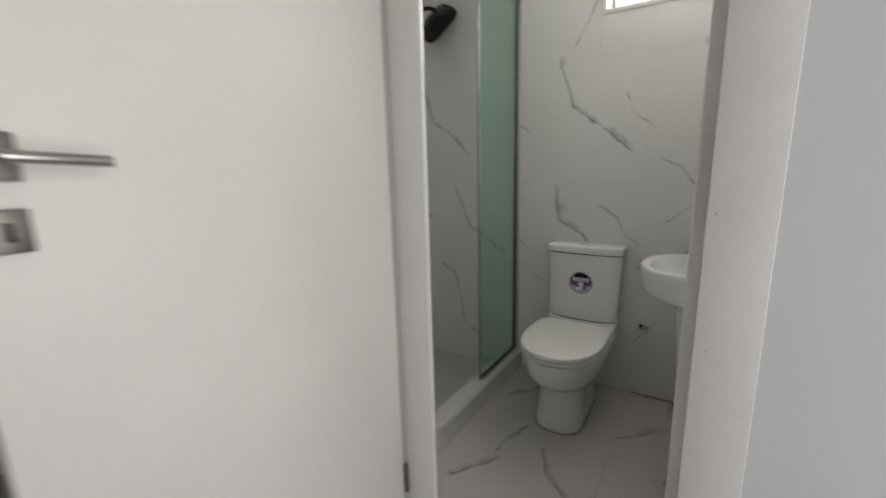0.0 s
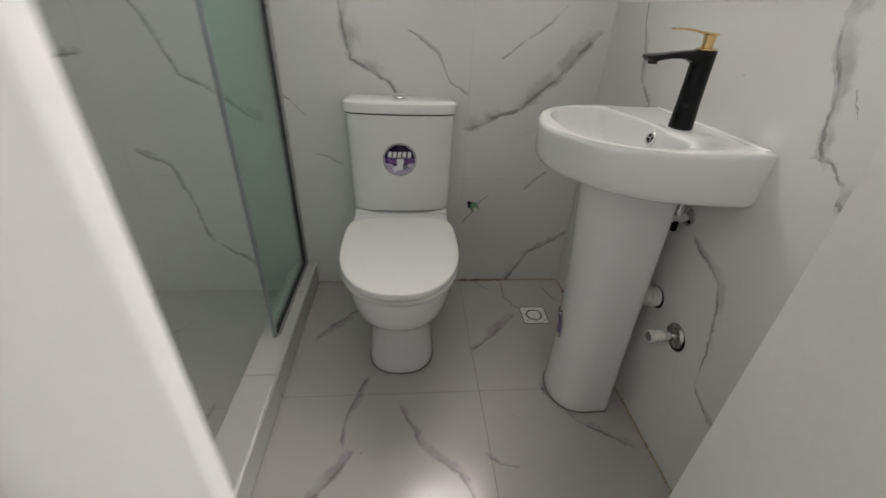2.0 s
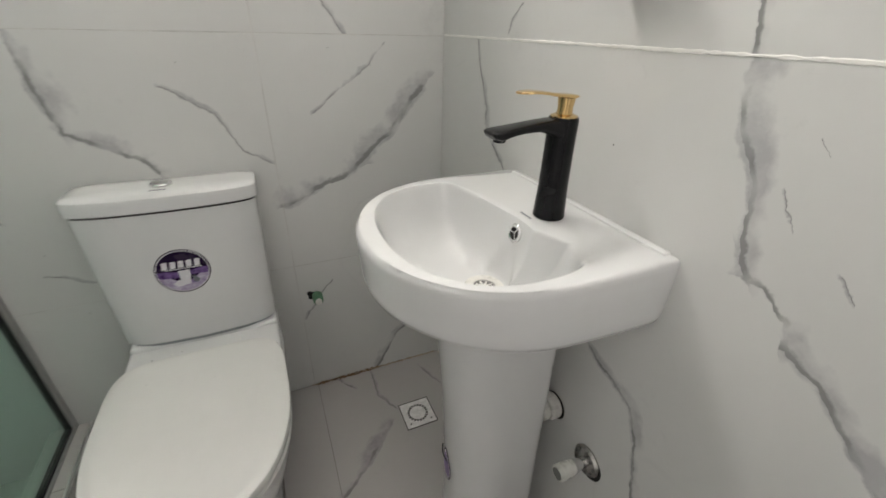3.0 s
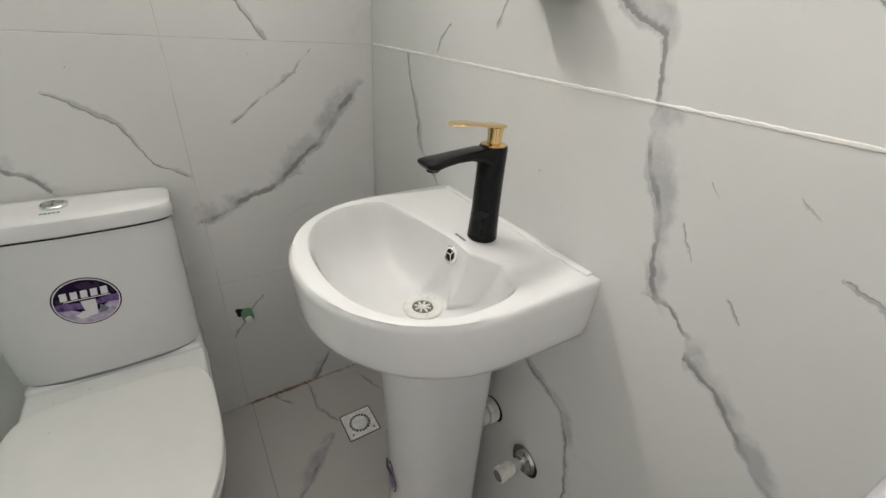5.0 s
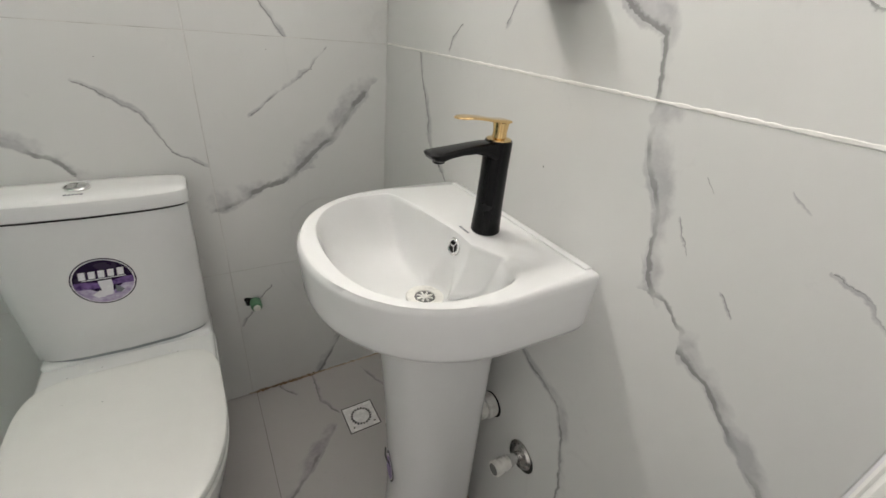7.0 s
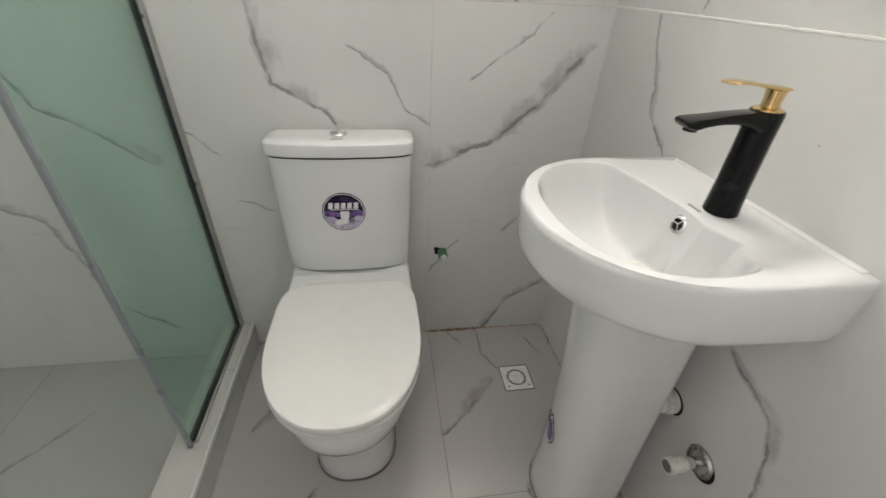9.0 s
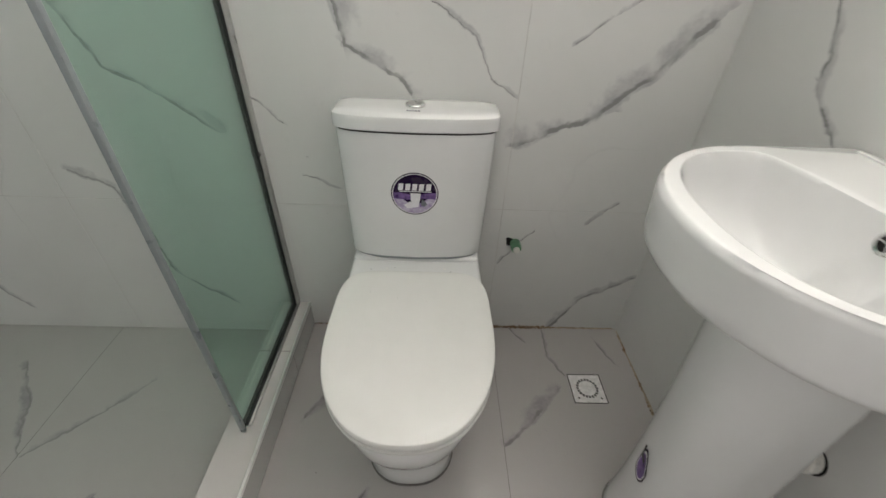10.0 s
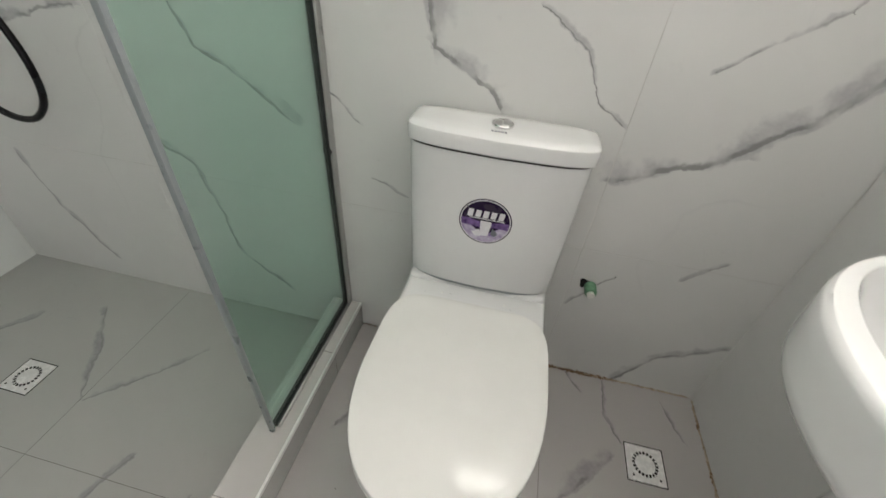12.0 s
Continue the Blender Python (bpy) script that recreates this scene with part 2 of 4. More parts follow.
M = {
    "back_high": marble("marble_tile_upper", "X", "Z", BACK_HIGH),
    "back_mid": marble("marble_tile_middle", "X", "Z", BACK_MID + BACK_LOW),
    "back_shower": marble("marble_tile_shower", "X", "Z", BACK_SHOWER, line=0.5),
    "right_low": marble("marble_tile_side_lower", "Y", "Z", RIGHT_LOW),
    "right_high": marble("marble_tile_side_upper", "Y", "Z", RIGHT_HIGH),
    "floor": marble("marble_tile_floor", "X", "Y", FLOOR, (0.47, 0.447, 0.437), 0.185, gloss=0.9, line=0.5),
    "shower_floor": marble("marble_tile_shower_floor", "X", "Y", SHOWER, (0.44, 0.435, 0.42), 0.42, line=0.3),
    "kerb": marble("marble_tile_kerb", "X", "Y", [], (0.56, 0.55, 0.535), 0.185, rest=1.0),
    "floor_grout": surface("dark_floor_grout", (0.30, 0.285, 0.265), 0.9, 0, 0.25, 25, 0.4, 300),
    "caulk": surface("stained_caulk", (0.56, 0.49, 0.39), 0.8, 0, 0.25, 35, 0.5, 250, second=(0.22, 0.17, 0.12)),
    "plain_tile": marble("marble_tile_plain", "X", "Z", [], rest=1.0),
    "grout": surface("grey_grout", (0.72, 0.705, 0.68), 0.9, 0, 0.18, 14, 0.4, 300),
    "white_grout": surface("white_grout", (0.86, 0.85, 0.82), 0.8, 0, 0.05, 20, 0.5, 200),
    "dirt": surface("brown_mortar_crumbs", (0.30, 0.20, 0.115), 0.95, 0, 0.3, 40, 0.6, 400, second=(0.10, 0.055, 0.028)),
    "ceramic": surface("white_glazed_ceramic", (0.775, 0.78, 0.78), 0.06, 0, 0.012, 6, 0, 60, 0.5),
    "seat": surface("white_seat_plastic", (0.785, 0.785, 0.765), 0.13, 0, 0.015, 8, 0.01, 40, gloss=0.2),
    "door": surface("white_door_lacquer", (0.80, 0.79, 0.76), 0.38, 0, 0.03, 3, 0.06, 90),
    "frame": surface("white_frame_paint", (0.80, 0.79, 0.77), 0.42, 0, 0.035, 5, 0.1, 70),
    "hall": surface("cool_white_wall_paint", (0.74, 0.735, 0.765), 0.75, 0, 0.02, 4, 0.12, 160),
    # grey chosen to hold back light bounced off unseen hall walls
    "hall_dim": surface("bounce_dimming_grey", (0.46, 0.455, 0.45), 0.8, 0, 0.03, 4, 0.12, 160),
    "ceiling": surface("white_ceiling_paint", (0.82, 0.82, 0.80), 0.85, 0, 0.02, 3, 0.1, 120),
    "hall_floor": surface("grey_hall_floor", (0.42, 0.40, 0.40), 0.35, 0, 0.1, 5, 0.05, 80),
    "chrome": surface("chrome", (0.78, 0.78, 0.78), 0.09, 1.0, 0.05, 30),
    "steel": surface("brushed_dark_nickel", (0.26, 0.245, 0.225), 0.36, 1.0, 0.12, 40, 0.1, 400),
    "nickel": surface("satin_nickel", (0.46, 0.45, 0.43), 0.22, 1.0, 0.08, 40),
    "alu": surface("satin_grey_aluminium", (0.50, 0.50, 0.49), 0.33, 0.9, 0.06, 20),
    "gasket": surface("black_rubber_seal", (0.025, 0.025, 0.025), 0.5, 0, 0.1, 20),
    "seal": surface("grey_vinyl_edge_seal", (0.27, 0.30, 0.31), 0.3, 0, 0.03, 20),
    "black": surface("matt_black_coating", (0.006, 0.006, 0.007), 0.24, 0, 0.03, 12, 0.0, 60, gloss=0.22),
    "gold": surface("polished_gold", (0.80, 0.56, 0.26), 0.14, 1.0, 0.05, 30),
    "rust": surface("rusty_recess", (0.06, 0.035, 0.025), 0.8, 0, 0.4, 60, second=(0.012, 0.010, 0.009)),
    "hole": surface("dark_opening", (0.012, 0.011, 0.010), 0.9, 0, 0.2, 30),
    "green": surface("green_pipe_plug", (0.13, 0.30, 0.17), 0.45, 0, 0.2, 90),
    "plastic": surface("white_pipe_plastic", (0.78, 0.77, 0.73), 0.3, 0, 0.06, 60),
    "purple": surface("dark_purple_print", (0.020, 0.008, 0.038), 0.25, 0, 0.1, 40, gloss=0.25),
    "lilac": surface("lilac_print", (0.66, 0.62, 0.72), 0.3, 0, 0.2, 45, second=(0.24, 0.16, 0.36)),
    "violet": surface("violet_print", (0.20, 0.11, 0.33), 0.3, 0, 0.3, 60, second=(0.07, 0.035, 0.14), gloss=0.3),
    "print_white": surface("white_print", (0.80, 0.79, 0.82), 0.25, 0, 0.03, 40),
    "silver_print": surface("grey_print", (0.16, 0.17, 0.20), 0.4, 0, 0.1, 60),
    "joint": surface("grey_sealant", (0.20, 0.19, 0.18), 0.8, 0, 0.2, 60),
    "drain": surface("white_grey_drain_plate", (0.84, 0.83, 0.82), 0.25, 0, 0.06, 60),
    "sieve": surface("grey_sieve_shadow", (0.16, 0.16, 0.155), 0.5, 0, 0.1, 60),
    "trim": surface("bright_edge_trim", (0.88, 0.88, 0.86), 0.4, 0.9, 0.04, 40),
    "upvc": surface("white_window_plastic", (0.84, 0.84, 0.83), 0.3, 0, 0.03, 10),
}


def glass(name, colour, rough=0.0):
    m = Nodes(name)
    m.put("Base Color", colour)
    m.put("Roughness", rough)
    m.put("Transmission Weight", 1.0)
    m.put("IOR", 1.48)
    return m.mat




def thin_glass(name, colour):
    """Tinted sheet glass: what passes each face is tinted, so its shadow is tinted too, and it mirrors by Fresnel."""
    m = Nodes(name)
    clear, gloss = m.add("ShaderNodeBsdfTransparent", (*colour, 1)), m.add("ShaderNodeBsdfGlossy")
    gloss.inputs["Roughness"].default_value = 0.0
    rim = m.math("MULTIPLY_ADD", m.math("POWER", m.add("ShaderNodeLayerWeight", 0.5).outputs["Facing"], 5.0), 0.9, 0.04)
    both = m.add("ShaderNodeMixShader", rim, clear.outputs[0], gloss.outputs[0]).outputs[0]
    m.tree.links.new(both, m.tree.nodes["Material Output"].inputs[0])
    return m.mat


M["green_glass"] = thin_glass("green_tinted_glass", (0.81, 0.93, 0.88))
M["clear_glass"] = glass("clear_glass", (0.97, 0.98, 0.98))
M["clear_film"] = glass("clear_plastic_film", (0.9, 0.9, 0.93), 0.1)

# ---- mesh helpers ----


def mesh_of(name, verts, faces, material, smooth=35):
    me = bpy.data.meshes.new(name)
    me.from_pydata([tuple(v) for v in verts], [], faces)
    me.materials.append(material)
    if smooth:
        me.polygons.foreach_set("use_smooth", [True] * len(me.polygons))
        me.set_sharp_from_angle(angle=radians(smooth))
    me.update()
    return me


def thing(name, label, category, place=(0, 0, 0), group="", kind=""):
    ob = new(name)
    ob.empty_display_size = 0.05
    ob.location = place
    return tagged(ob, label, category, group, kind)


def child(ob, parent, label=""):
    ob.parent = parent
    up, m = parent, Matrix.Identity(4)
    chain = []
    while up:
        chain.append(up.matrix_parent_inverse @ up.matrix_basis)
        up = up.parent
    for b in reversed(chain):
        m = m @ b
    ob.matrix_parent_inverse = m.inverted()
    return tagged(ob, label)


def part(name, bm, material, parent=None, label="", smooth=35):
    """A bmesh, or (verts, faces), as one mesh object in world coordinates, under a thing or a part."""
    if isinstance(bm, tuple):
        me = mesh_of(name, bm[0], bm[1], material, smooth)
    else:
        bmesh.ops.recalc_face_normals(bm, faces=bm.faces)
        me = bpy.data.meshes.new(name)
        bm.to_mesh(me)
        bm.free()
        me.materials.append(material)
        if smooth:
            me.polygons.foreach_set("use_smooth", [True] * len(me.polygons))
            me.set_sharp_from_angle(angle=radians(smooth))
    ob = new(name, me)
    return child(ob, parent, label) if parent else tagged(ob, label)


def boxes(*spans, bevel=0.0, segments=2, turn=None):
    """A bmesh of boxes (x0, x1, y0, y1, z0, z1), with rounded edges."""
    bm = bmesh.new()
    for x0, x1, y0, y1, z0, z1 in spans:
        m = Matrix.LocRotScale(((x0 + x1) / 2, (y0 + y1) / 2, (z0 + z1) / 2), None, (abs(x1 - x0), abs(y1 - y0), abs(z1 - z0)))
        bmesh.ops.create_cube(bm, size=1.0, matrix=m)
    if bevel:
        bmesh.ops.bevel(bm, geom=bm.edges[:], offset=bevel, segments=segments, affect="EDGES", profile=0.5)
    if turn:
        bmesh.ops.transform(bm, matrix=turn, verts=bm.verts)
    return bm


def loft(rings, top=True, bottom=True):
    """Verts and faces of a skin over rings of equally many points."""
    n = len(rings[0])
    verts = [p for r in rings for p in r]
    faces = [(i * n + j, i * n + (j + 1) % n, (i + 1) * n + (j + 1) % n, (i + 1) * n + j) for i in range(len(rings) - 1) for j in range(n)]
    if bottom:
        faces.append(tuple(reversed(range(n))))
    if top:
        faces.append(tuple(range((len(rings) - 1) * n, len(rings) * n)))
    bm = bmesh.new()
    vs = [bm.verts.new(v) for v in verts]
    for f in faces:
        bm.faces.new([vs[i] for i in f])
    return bm


def spin(profile, place, n=32, top=True, bottom=True):
    """A turned body: profile of (radius, height) along the local z of the pose."""
    return loft([[place @ Vector((r * math.cos(2 * math.pi * k / n), r * math.sin(2 * math.pi * k / n), h)) for k in range(n)] for r, h in profile], top, bottom)


def tube(path, radius, n=12):
    """A round tube along a smooth path of points."""
    pts = [Vector(p) for p in path]
    rings, side = [], None
    for i, p in enumerate(pts):
        d = (pts[min(i + 1, len(pts) - 1)] - pts[max(i - 1, 0)]).normalized()
        if side is None:
            side = d.orthogonal().normalized()
        side = (side - d * side.dot(d)).normalized()
        up = d.cross(side)
        rings.append([p + radius * (math.cos(2 * math.pi * k / n) * side + math.sin(2 * math.pi * k / n) * up) for k in range(n)])
    return loft(rings)


def smooth_path(points, steps=10):
    """Catmull-Rom through the points."""
    p = [Vector(q) for q in points]
    p = [2 * p[0] - p[1]] + p + [2 * p[-1] - p[-2]]
    out = []
    for i in range(1, len(p) - 2):
        for k in range(steps):
            t = k / steps
            out.append(0.5 * (2 * p[i] + (p[i + 1] - p[i - 1]) * t + (2 * p[i - 1] - 5 * p[i] + 4 * p[i + 1] - p[i + 2]) * t * t + (3 * p[i] - p[i - 1] - 3 * p[i + 1] + p[i + 2]) * t ** 3))
    return out + [p[-2]]


# ---- structure ----
LEFT, FRONT, HALL, TOP = -2.40, -1.116, -1.36, 2.40      # shower's far wall, bathroom side and hall side of the door wall, ceiling
JOINT = 0.0016
SHOWER_FRONT = -1.255                                    # bathroom side of the thinner stretch beside the shower
SUNK = 0.0007                                            # how deep the joints lie


def structure(name, bm, material, label=""):
    return tagged(part(name, bm, material, None, label, smooth=0), kind="structure")


wall_back = structure("wall_back", boxes((LEFT - 0.1, WIN[0], SUNK, 0.14, -0.1, TOP), (WIN[1], 0.1, SUNK, 0.14, -0.1, TOP), (WIN[0], WIN[1], SUNK, 0.14, -0.1, WIN[2]), (WIN[0], WIN[1], SUNK, 0.14, WIN[3], TOP)), M["grout"], "grouted wall bed under white marble-look tiles")
wall_right = structure("wall_right", boxes((SUNK, 0.1, FRONT, SUNK, -0.1, TOP)), M["white_grout"], "wall under large white marble-look tiles")
wall_left = structure("wall_left", boxes((LEFT - 0.1, LEFT - SUNK, SHOWER_FRONT, SUNK, -0.1, TOP)), M["grout"], "shower wall under marble-look tiles")
DOOR_X0, DOOR_X1, DOOR_TOP = -0.885, -0.165, 2.09
wall_front = structure("wall_front", boxes((LEFT - 0.1, DOOR_X0, HALL, SHOWER_FRONT, -0.1, TOP), (DOOR_X1, 1.2, HALL, FRONT, -0.1, TOP), (DOOR_X0, DOOR_X1, HALL, SHOWER_FRONT, DOOR_TOP, TOP)), M["hall"], "cool white painted wall around the door")
ceiling = structure("ceiling", boxes((LEFT - 0.1, 0.1, HALL, 0.14, TOP, TOP + 0.1)), M["ceiling"], "plain white ceiling")
floor_bed = structure("floor", boxes((-1.056, 0.0, HALL, 0.0, -0.1, -SUNK)), M["floor_grout"], "floor bed under pale marble-look tiles")
shower_bed = structure("shower_floor", boxes((LEFT, -1.056, SHOWER_FRONT, 0.0, -0.14, -0.04 - SUNK)), M["floor_grout"], "lowered shower floor bed under marble-look tiles")

# the hall behind, plain and closed; unseen, two walls greyed to dim bounce
hall_floor = structure("hall_floor", boxes((-2.5, 1.2, HALL_Y, HALL, -0.1, -0.001)), M["hall_floor"], "plain grey hall floor")
hall_ceiling = structure("hall_ceiling", boxes((-2.5, 1.2, HALL_Y, HALL, TOP, TOP + 0.1)), M["ceiling"], "plain white hall ceiling")
hall_left = structure("hall_wall_left", boxes((-2.6, -2.5, HALL_Y, HALL, -0.1, TOP)), M["hall_dim"], "unseen hall wall, greyed to dim its bounce")
hall_right = structure("hall_wall_right", boxes((1.2, 1.3, HALL_Y, HALLWIN[0], -0.1, TOP), (1.2, 1.3, HALLWIN[1], HALL, -0.1, TOP), (1.2, 1.3, HALLWIN[0], HALLWIN[1], -0.1, HALLWIN[2]), (1.2, 1.3, HALLWIN[0], HALLWIN[1], HALLWIN[3], TOP)), M["hall"], "cool white hall wall with a window opening")
hall_far = structure("hall_wall_far", boxes((-2.6, 1.3, HALL_Y - 0.1, HALL_Y, -0.1, TOP)), M["hall_dim"], "unseen hall wall, greyed to dim its bounce")

# window high in the back wall
window = thing("window_1", "small high window with a white plastic frame", "window", ((WIN[0] + WIN[1]) / 2, 0.05, WIN[2]), kind="structure")
x0, x1, z0, z1 = WIN
for bar in ((x0, x0 + 0.022, z0, z1), (x1 - 0.022, x1, z0, z1), (x0 + 0.022, x1 - 0.022, z0, z0 + 0.022), (x0 + 0.022, x1 - 0.022, z1 - 0.022, z1)):
    part("frame", boxes((bar[0], bar[1], -0.004, 0.07, bar[2], bar[3]), bevel=0.002), M["upvc"], window)
part("sash_stile", boxes((x0 + 0.04, x0 + 0.062, 0.002, 0.018, z0 + 0.022, z1 - 0.022), bevel=0.003), M["alu"], window, "grey sliding sash stile")
pane = part("pane", boxes((x0 + 0.022, x1 - 0.022, 0.0195, 0.0245, z0 + 0.022, z1 - 0.022)), M["clear_glass"], window)
pane.visible_shadow = False

# door lining, stops and casing
door_frame = thing("door_frame", "white painted door lining with a planted stop and flat casing", "door frame", (-0.5, HALL, 0), kind="structure")
part("jamb", boxes((-0.885, -0.868, -1.345, SHOWER_FRONT + 0.002, 0, 2.07), bevel=0.002), M["frame"], door_frame)
part("jamb", boxes((-0.192, -0.165, HALL - 0.002, FRONT + 0.004, 0, 2.07), bevel=0.002), M["frame"], door_frame)
part("head", boxes((-0.868, -0.192, HALL - 0.002, SHOWER_FRONT + 0.002, 2.05, 2.07), bevel=0.002), M["frame"], door_frame)
part("stop", boxes((-0.867, -0.835, -1.332, -1.258, 0, 2.05), bevel=0.003), M["frame"], door_frame)
part("facing", boxes((-0.867, -0.768, -1.346, -1.332, 0, 2.05), bevel=0.003, segments=3), M["frame"], door_frame)
part("stop", boxes((-0.22, -0.192, -1.288, FRONT + 0.002, 0, 2.05), bevel=0.003), M["frame"], door_frame)
part("casing", boxes((-0.198, -0.106, HALL - 0.0035, HALL + 0.001, 0, 2.14), bevel=0.002), M["frame"], door_frame)
part("casing", boxes((-0.99, -0.914, HALL - 0.009, HALL + 0.001, 0, 2.14), bevel=0.004), M["frame"], door_frame)
part("casing", boxes((-0.914, -0.198, HALL - 0.009, HALL + 0.001, 2.06, 2.14), bevel=0.004), M["frame"], door_frame)
strike = part("strike_plate", boxes((-0.1945, -0.190, -1.331, -1.311, 1.070, 1.262), bevel=0.001), M["steel"], door_frame, "scratched metal strike plate")
part("strike_lip", loft([[Vector((-0.1946 - d, -1.331 - w * math.sin(math.pi * min(1.0, max(0.0, (z - 1.19) / 0.075))) ** 0.6, z)) if k in (1, 2) else Vector((-0.1946 - d, -1.329, z)) for k, d in enumerate((0.0, 0.0, 0.0015, 0.0015))] for z, w in [(1.19 + 0.0075 * q, 0.017) for q in range(11)]]), M["steel"], strike)
part("latch_hole", boxes((-0.1968, -0.1938, -1.327, -1.317, 1.205, 1.245)), M["print_white"], strike, "white-painted latch recess")
part("latch_hole", boxes((-0.1955, -0.1935, -1.326, -1.316, 1.100, 1.150)), M["rust"], strike, "dark rusty deadbolt recess")

# the open door, standing square to the wall
door = thing("door_1", "white lacquered flush door standing wide open, nickel lever handle", "door", (-0.875, HALL - 0.02, 0.008))
DX, DY0, DY1 = -0.868, -2.075, -1.357
part("leaf", boxes((DX - 0.04, DX, DY0, DY1, 0.012, 2.04), bevel=0.002), M["door"], door)
for z in (0.25, 1.75):
    part("hinge", spin([(0.006, 0), (0.007, 0.002), (0.007, 0.088), (0.006, 0.09)], pose(DX + 0.004, DY1 + 0.006, z), 12), M["steel"], door)
rosette = part("rosette", boxes((DX - 0.002, DX + 0.009, -2.062, -2.008, 1.174, 1.229), bevel=0.0025), M["steel"], door, "square brushed nickel rosette")
part("lever", tube(smooth_path([(DX + 0.006, -2.035, 1.201), (DX + 0.03, -2.035, 1.201), (DX + 0.044, -2.03, 1.2005), (DX + 0.047, -2.0, 1.199), (DX + 0.047, -1.934, 1.195)], 6), 0.0072), M["nickel"], rosette, "slim satin nickel lever")
escutcheon = part("key_escutcheon", boxes((DX - 0.002, DX + 0.009, -2.060, -2.009, 1.092, 1.143), bevel=0.0025), M["steel"], door, "square brushed nickel key plate")
part("keyhole", boxes((DX + 0.0085, DX + 0.0097, -2.034, -2.026, 1.106, 1.128)), M["hole"], escutcheon)

# shower kerb with a metal edge strip
KX0, KX1, KZ = -1.150, -1.056, 0.10
shower_kerb = structure("shower_kerb", boxes((KX0, KX1, SHOWER_FRONT, 0.0, -0.1, KZ), bevel=0.0015), M["kerb"], "low marble-tiled kerb of the shower")
part("edge_strip", boxes((KX1 - 0.004, KX1 + 0.003, SHOWER_FRONT, -0.001, KZ - 0.009, KZ + 0.002), bevel=0.001), M["trim"], shower_kerb, "thin chrome edge strip")
for y in (-0.606, -0.205):
    part("tile_joint", boxes((KX0, KX1 + 0.0006, y - 0.001, y + 0.001, -0.04, KZ + 0.0006)), M["floor_grout"], shower_kerb)

# ---- things: toilet ----
TX = -0.695


def dee(w, front, back, z, ends=0.42, taper=0.0, n=64, sq=2.3, cx=TX):
    """Plan of a toilet seat: rounded front, squarer back."""
    mid = back - ends * (back - front)
    ring = []
    for k in range(n):
        a = 2 * math.pi * k / n
        c, s = math.cos(a), math.sin(a)
        e = sq if s < 0 else 6.5
        x = w * math.copysign(abs(c) ** (2 / e), c) * (1 - taper * max(0.0, s))
        y = mid + (mid - front if s < 0 else back - mid) * math.copysign(abs(s) ** (2 / e), s)
        ring.append(Vector((cx + x, y, z)))
    return ring


toilet = thing("toilet", "white close-coupled ceramic toilet with closed lid against the tiled wall", "toilet", (TX, -0.3, 0))
bowl = part("bowl", loft([dee(*r) for r in (
    (0.104, -0.524, -0.12, 0.0, 0.74), (0.108, -0.528, -0.12, 0.010, 0.74), (0.105, -0.524, -0.12, 0.04, 0.74), (0.100, -0.518, -0.11, 0.12, 0.72), (0.100, -0.518, -0.10, 0.185, 0.69),
    (0.108, -0.532, -0.09, 0.206, 0.65), (0.128, -0.564, -0.08, 0.226, 0.58), (0.150, -0.596, -0.06, 0.248, 0.52), (0.165, -0.618, -0.04, 0.278, 0.47), (0.172, -0.630, -0.03, 0.312, 0.44), (0.1745, -0.634, -0.03, 0.338), (0.175, -0.635, -0.02, 0.358), (0.172, -0.632, -0.02, 0.3655), (0.155, -0.612, -0.03, 0.3685))]), M["ceramic"], toilet)
part("base_seal", loft([dee(0.1072, -0.5272, -0.12, 0.0, 0.74), dee(0.1096, -0.5296, -0.118, 0.0002, 0.74), dee(0.1096, -0.5296, -0.118, 0.0022, 0.74), dee(0.1072, -0.5272, -0.12, 0.0026, 0.74)]), M["joint"], toilet, "thin grey sealant line")
part("deck", boxes((TX - 0.170, TX + 0.170, -0.235, -0.014, 0.345, 0.388), (TX - 0.168, TX + 0.168, -0.128, -0.016, 0.350, 0.400), bevel=0.012, segments=4), M["ceramic"], toilet)
part("seat_ring", loft([dee(*r, 0.42, 0.09) for r in ((0.150, -0.612, -0.240, 0.3715), (0.171, -0.634, -0.222, 0.3735), (0.1755, -0.6395, -0.220, 0.3765), (0.1765, -0.6405, -0.220, 0.3835), (0.173, -0.636, -0.222, 0.3865), (0.155, -0.618, -0.236, 0.3875))]), M["seat"], toilet)
part("lid", loft([dee(*r, 0.42, 0.09) for r in ((0.155, -0.618, -0.216, 0.3915), (0.171, -0.634, -0.203, 0.3918), (0.177, -0.641, -0.199, 0.3940), (0.1785, -0.6425, -0.198, 0.4005), (0.178, -0.642, -0.198, 0.4095), (0.1765, -0.6405, -0.1992, 0.4120), (0.173, -0.637, -0.202, 0.4135), (0.155, -0.617, -0.216, 0.4146), (0.11, -0.56, -0.27, 0.4158), (0.03, -0.45, -0.34, 0.4163))]), M["seat"], toilet, "closed flat white lid")
for sx in (-0.075, 0.075):
    part("hinge_cap", spin([(0.0035, 0), (0.0035, 0.0012), (0.002, 0.0018)], pose(TX + sx, -0.160, 0.3876), 20), M["seat"], toilet)

CY, CD = -0.066, 0.052


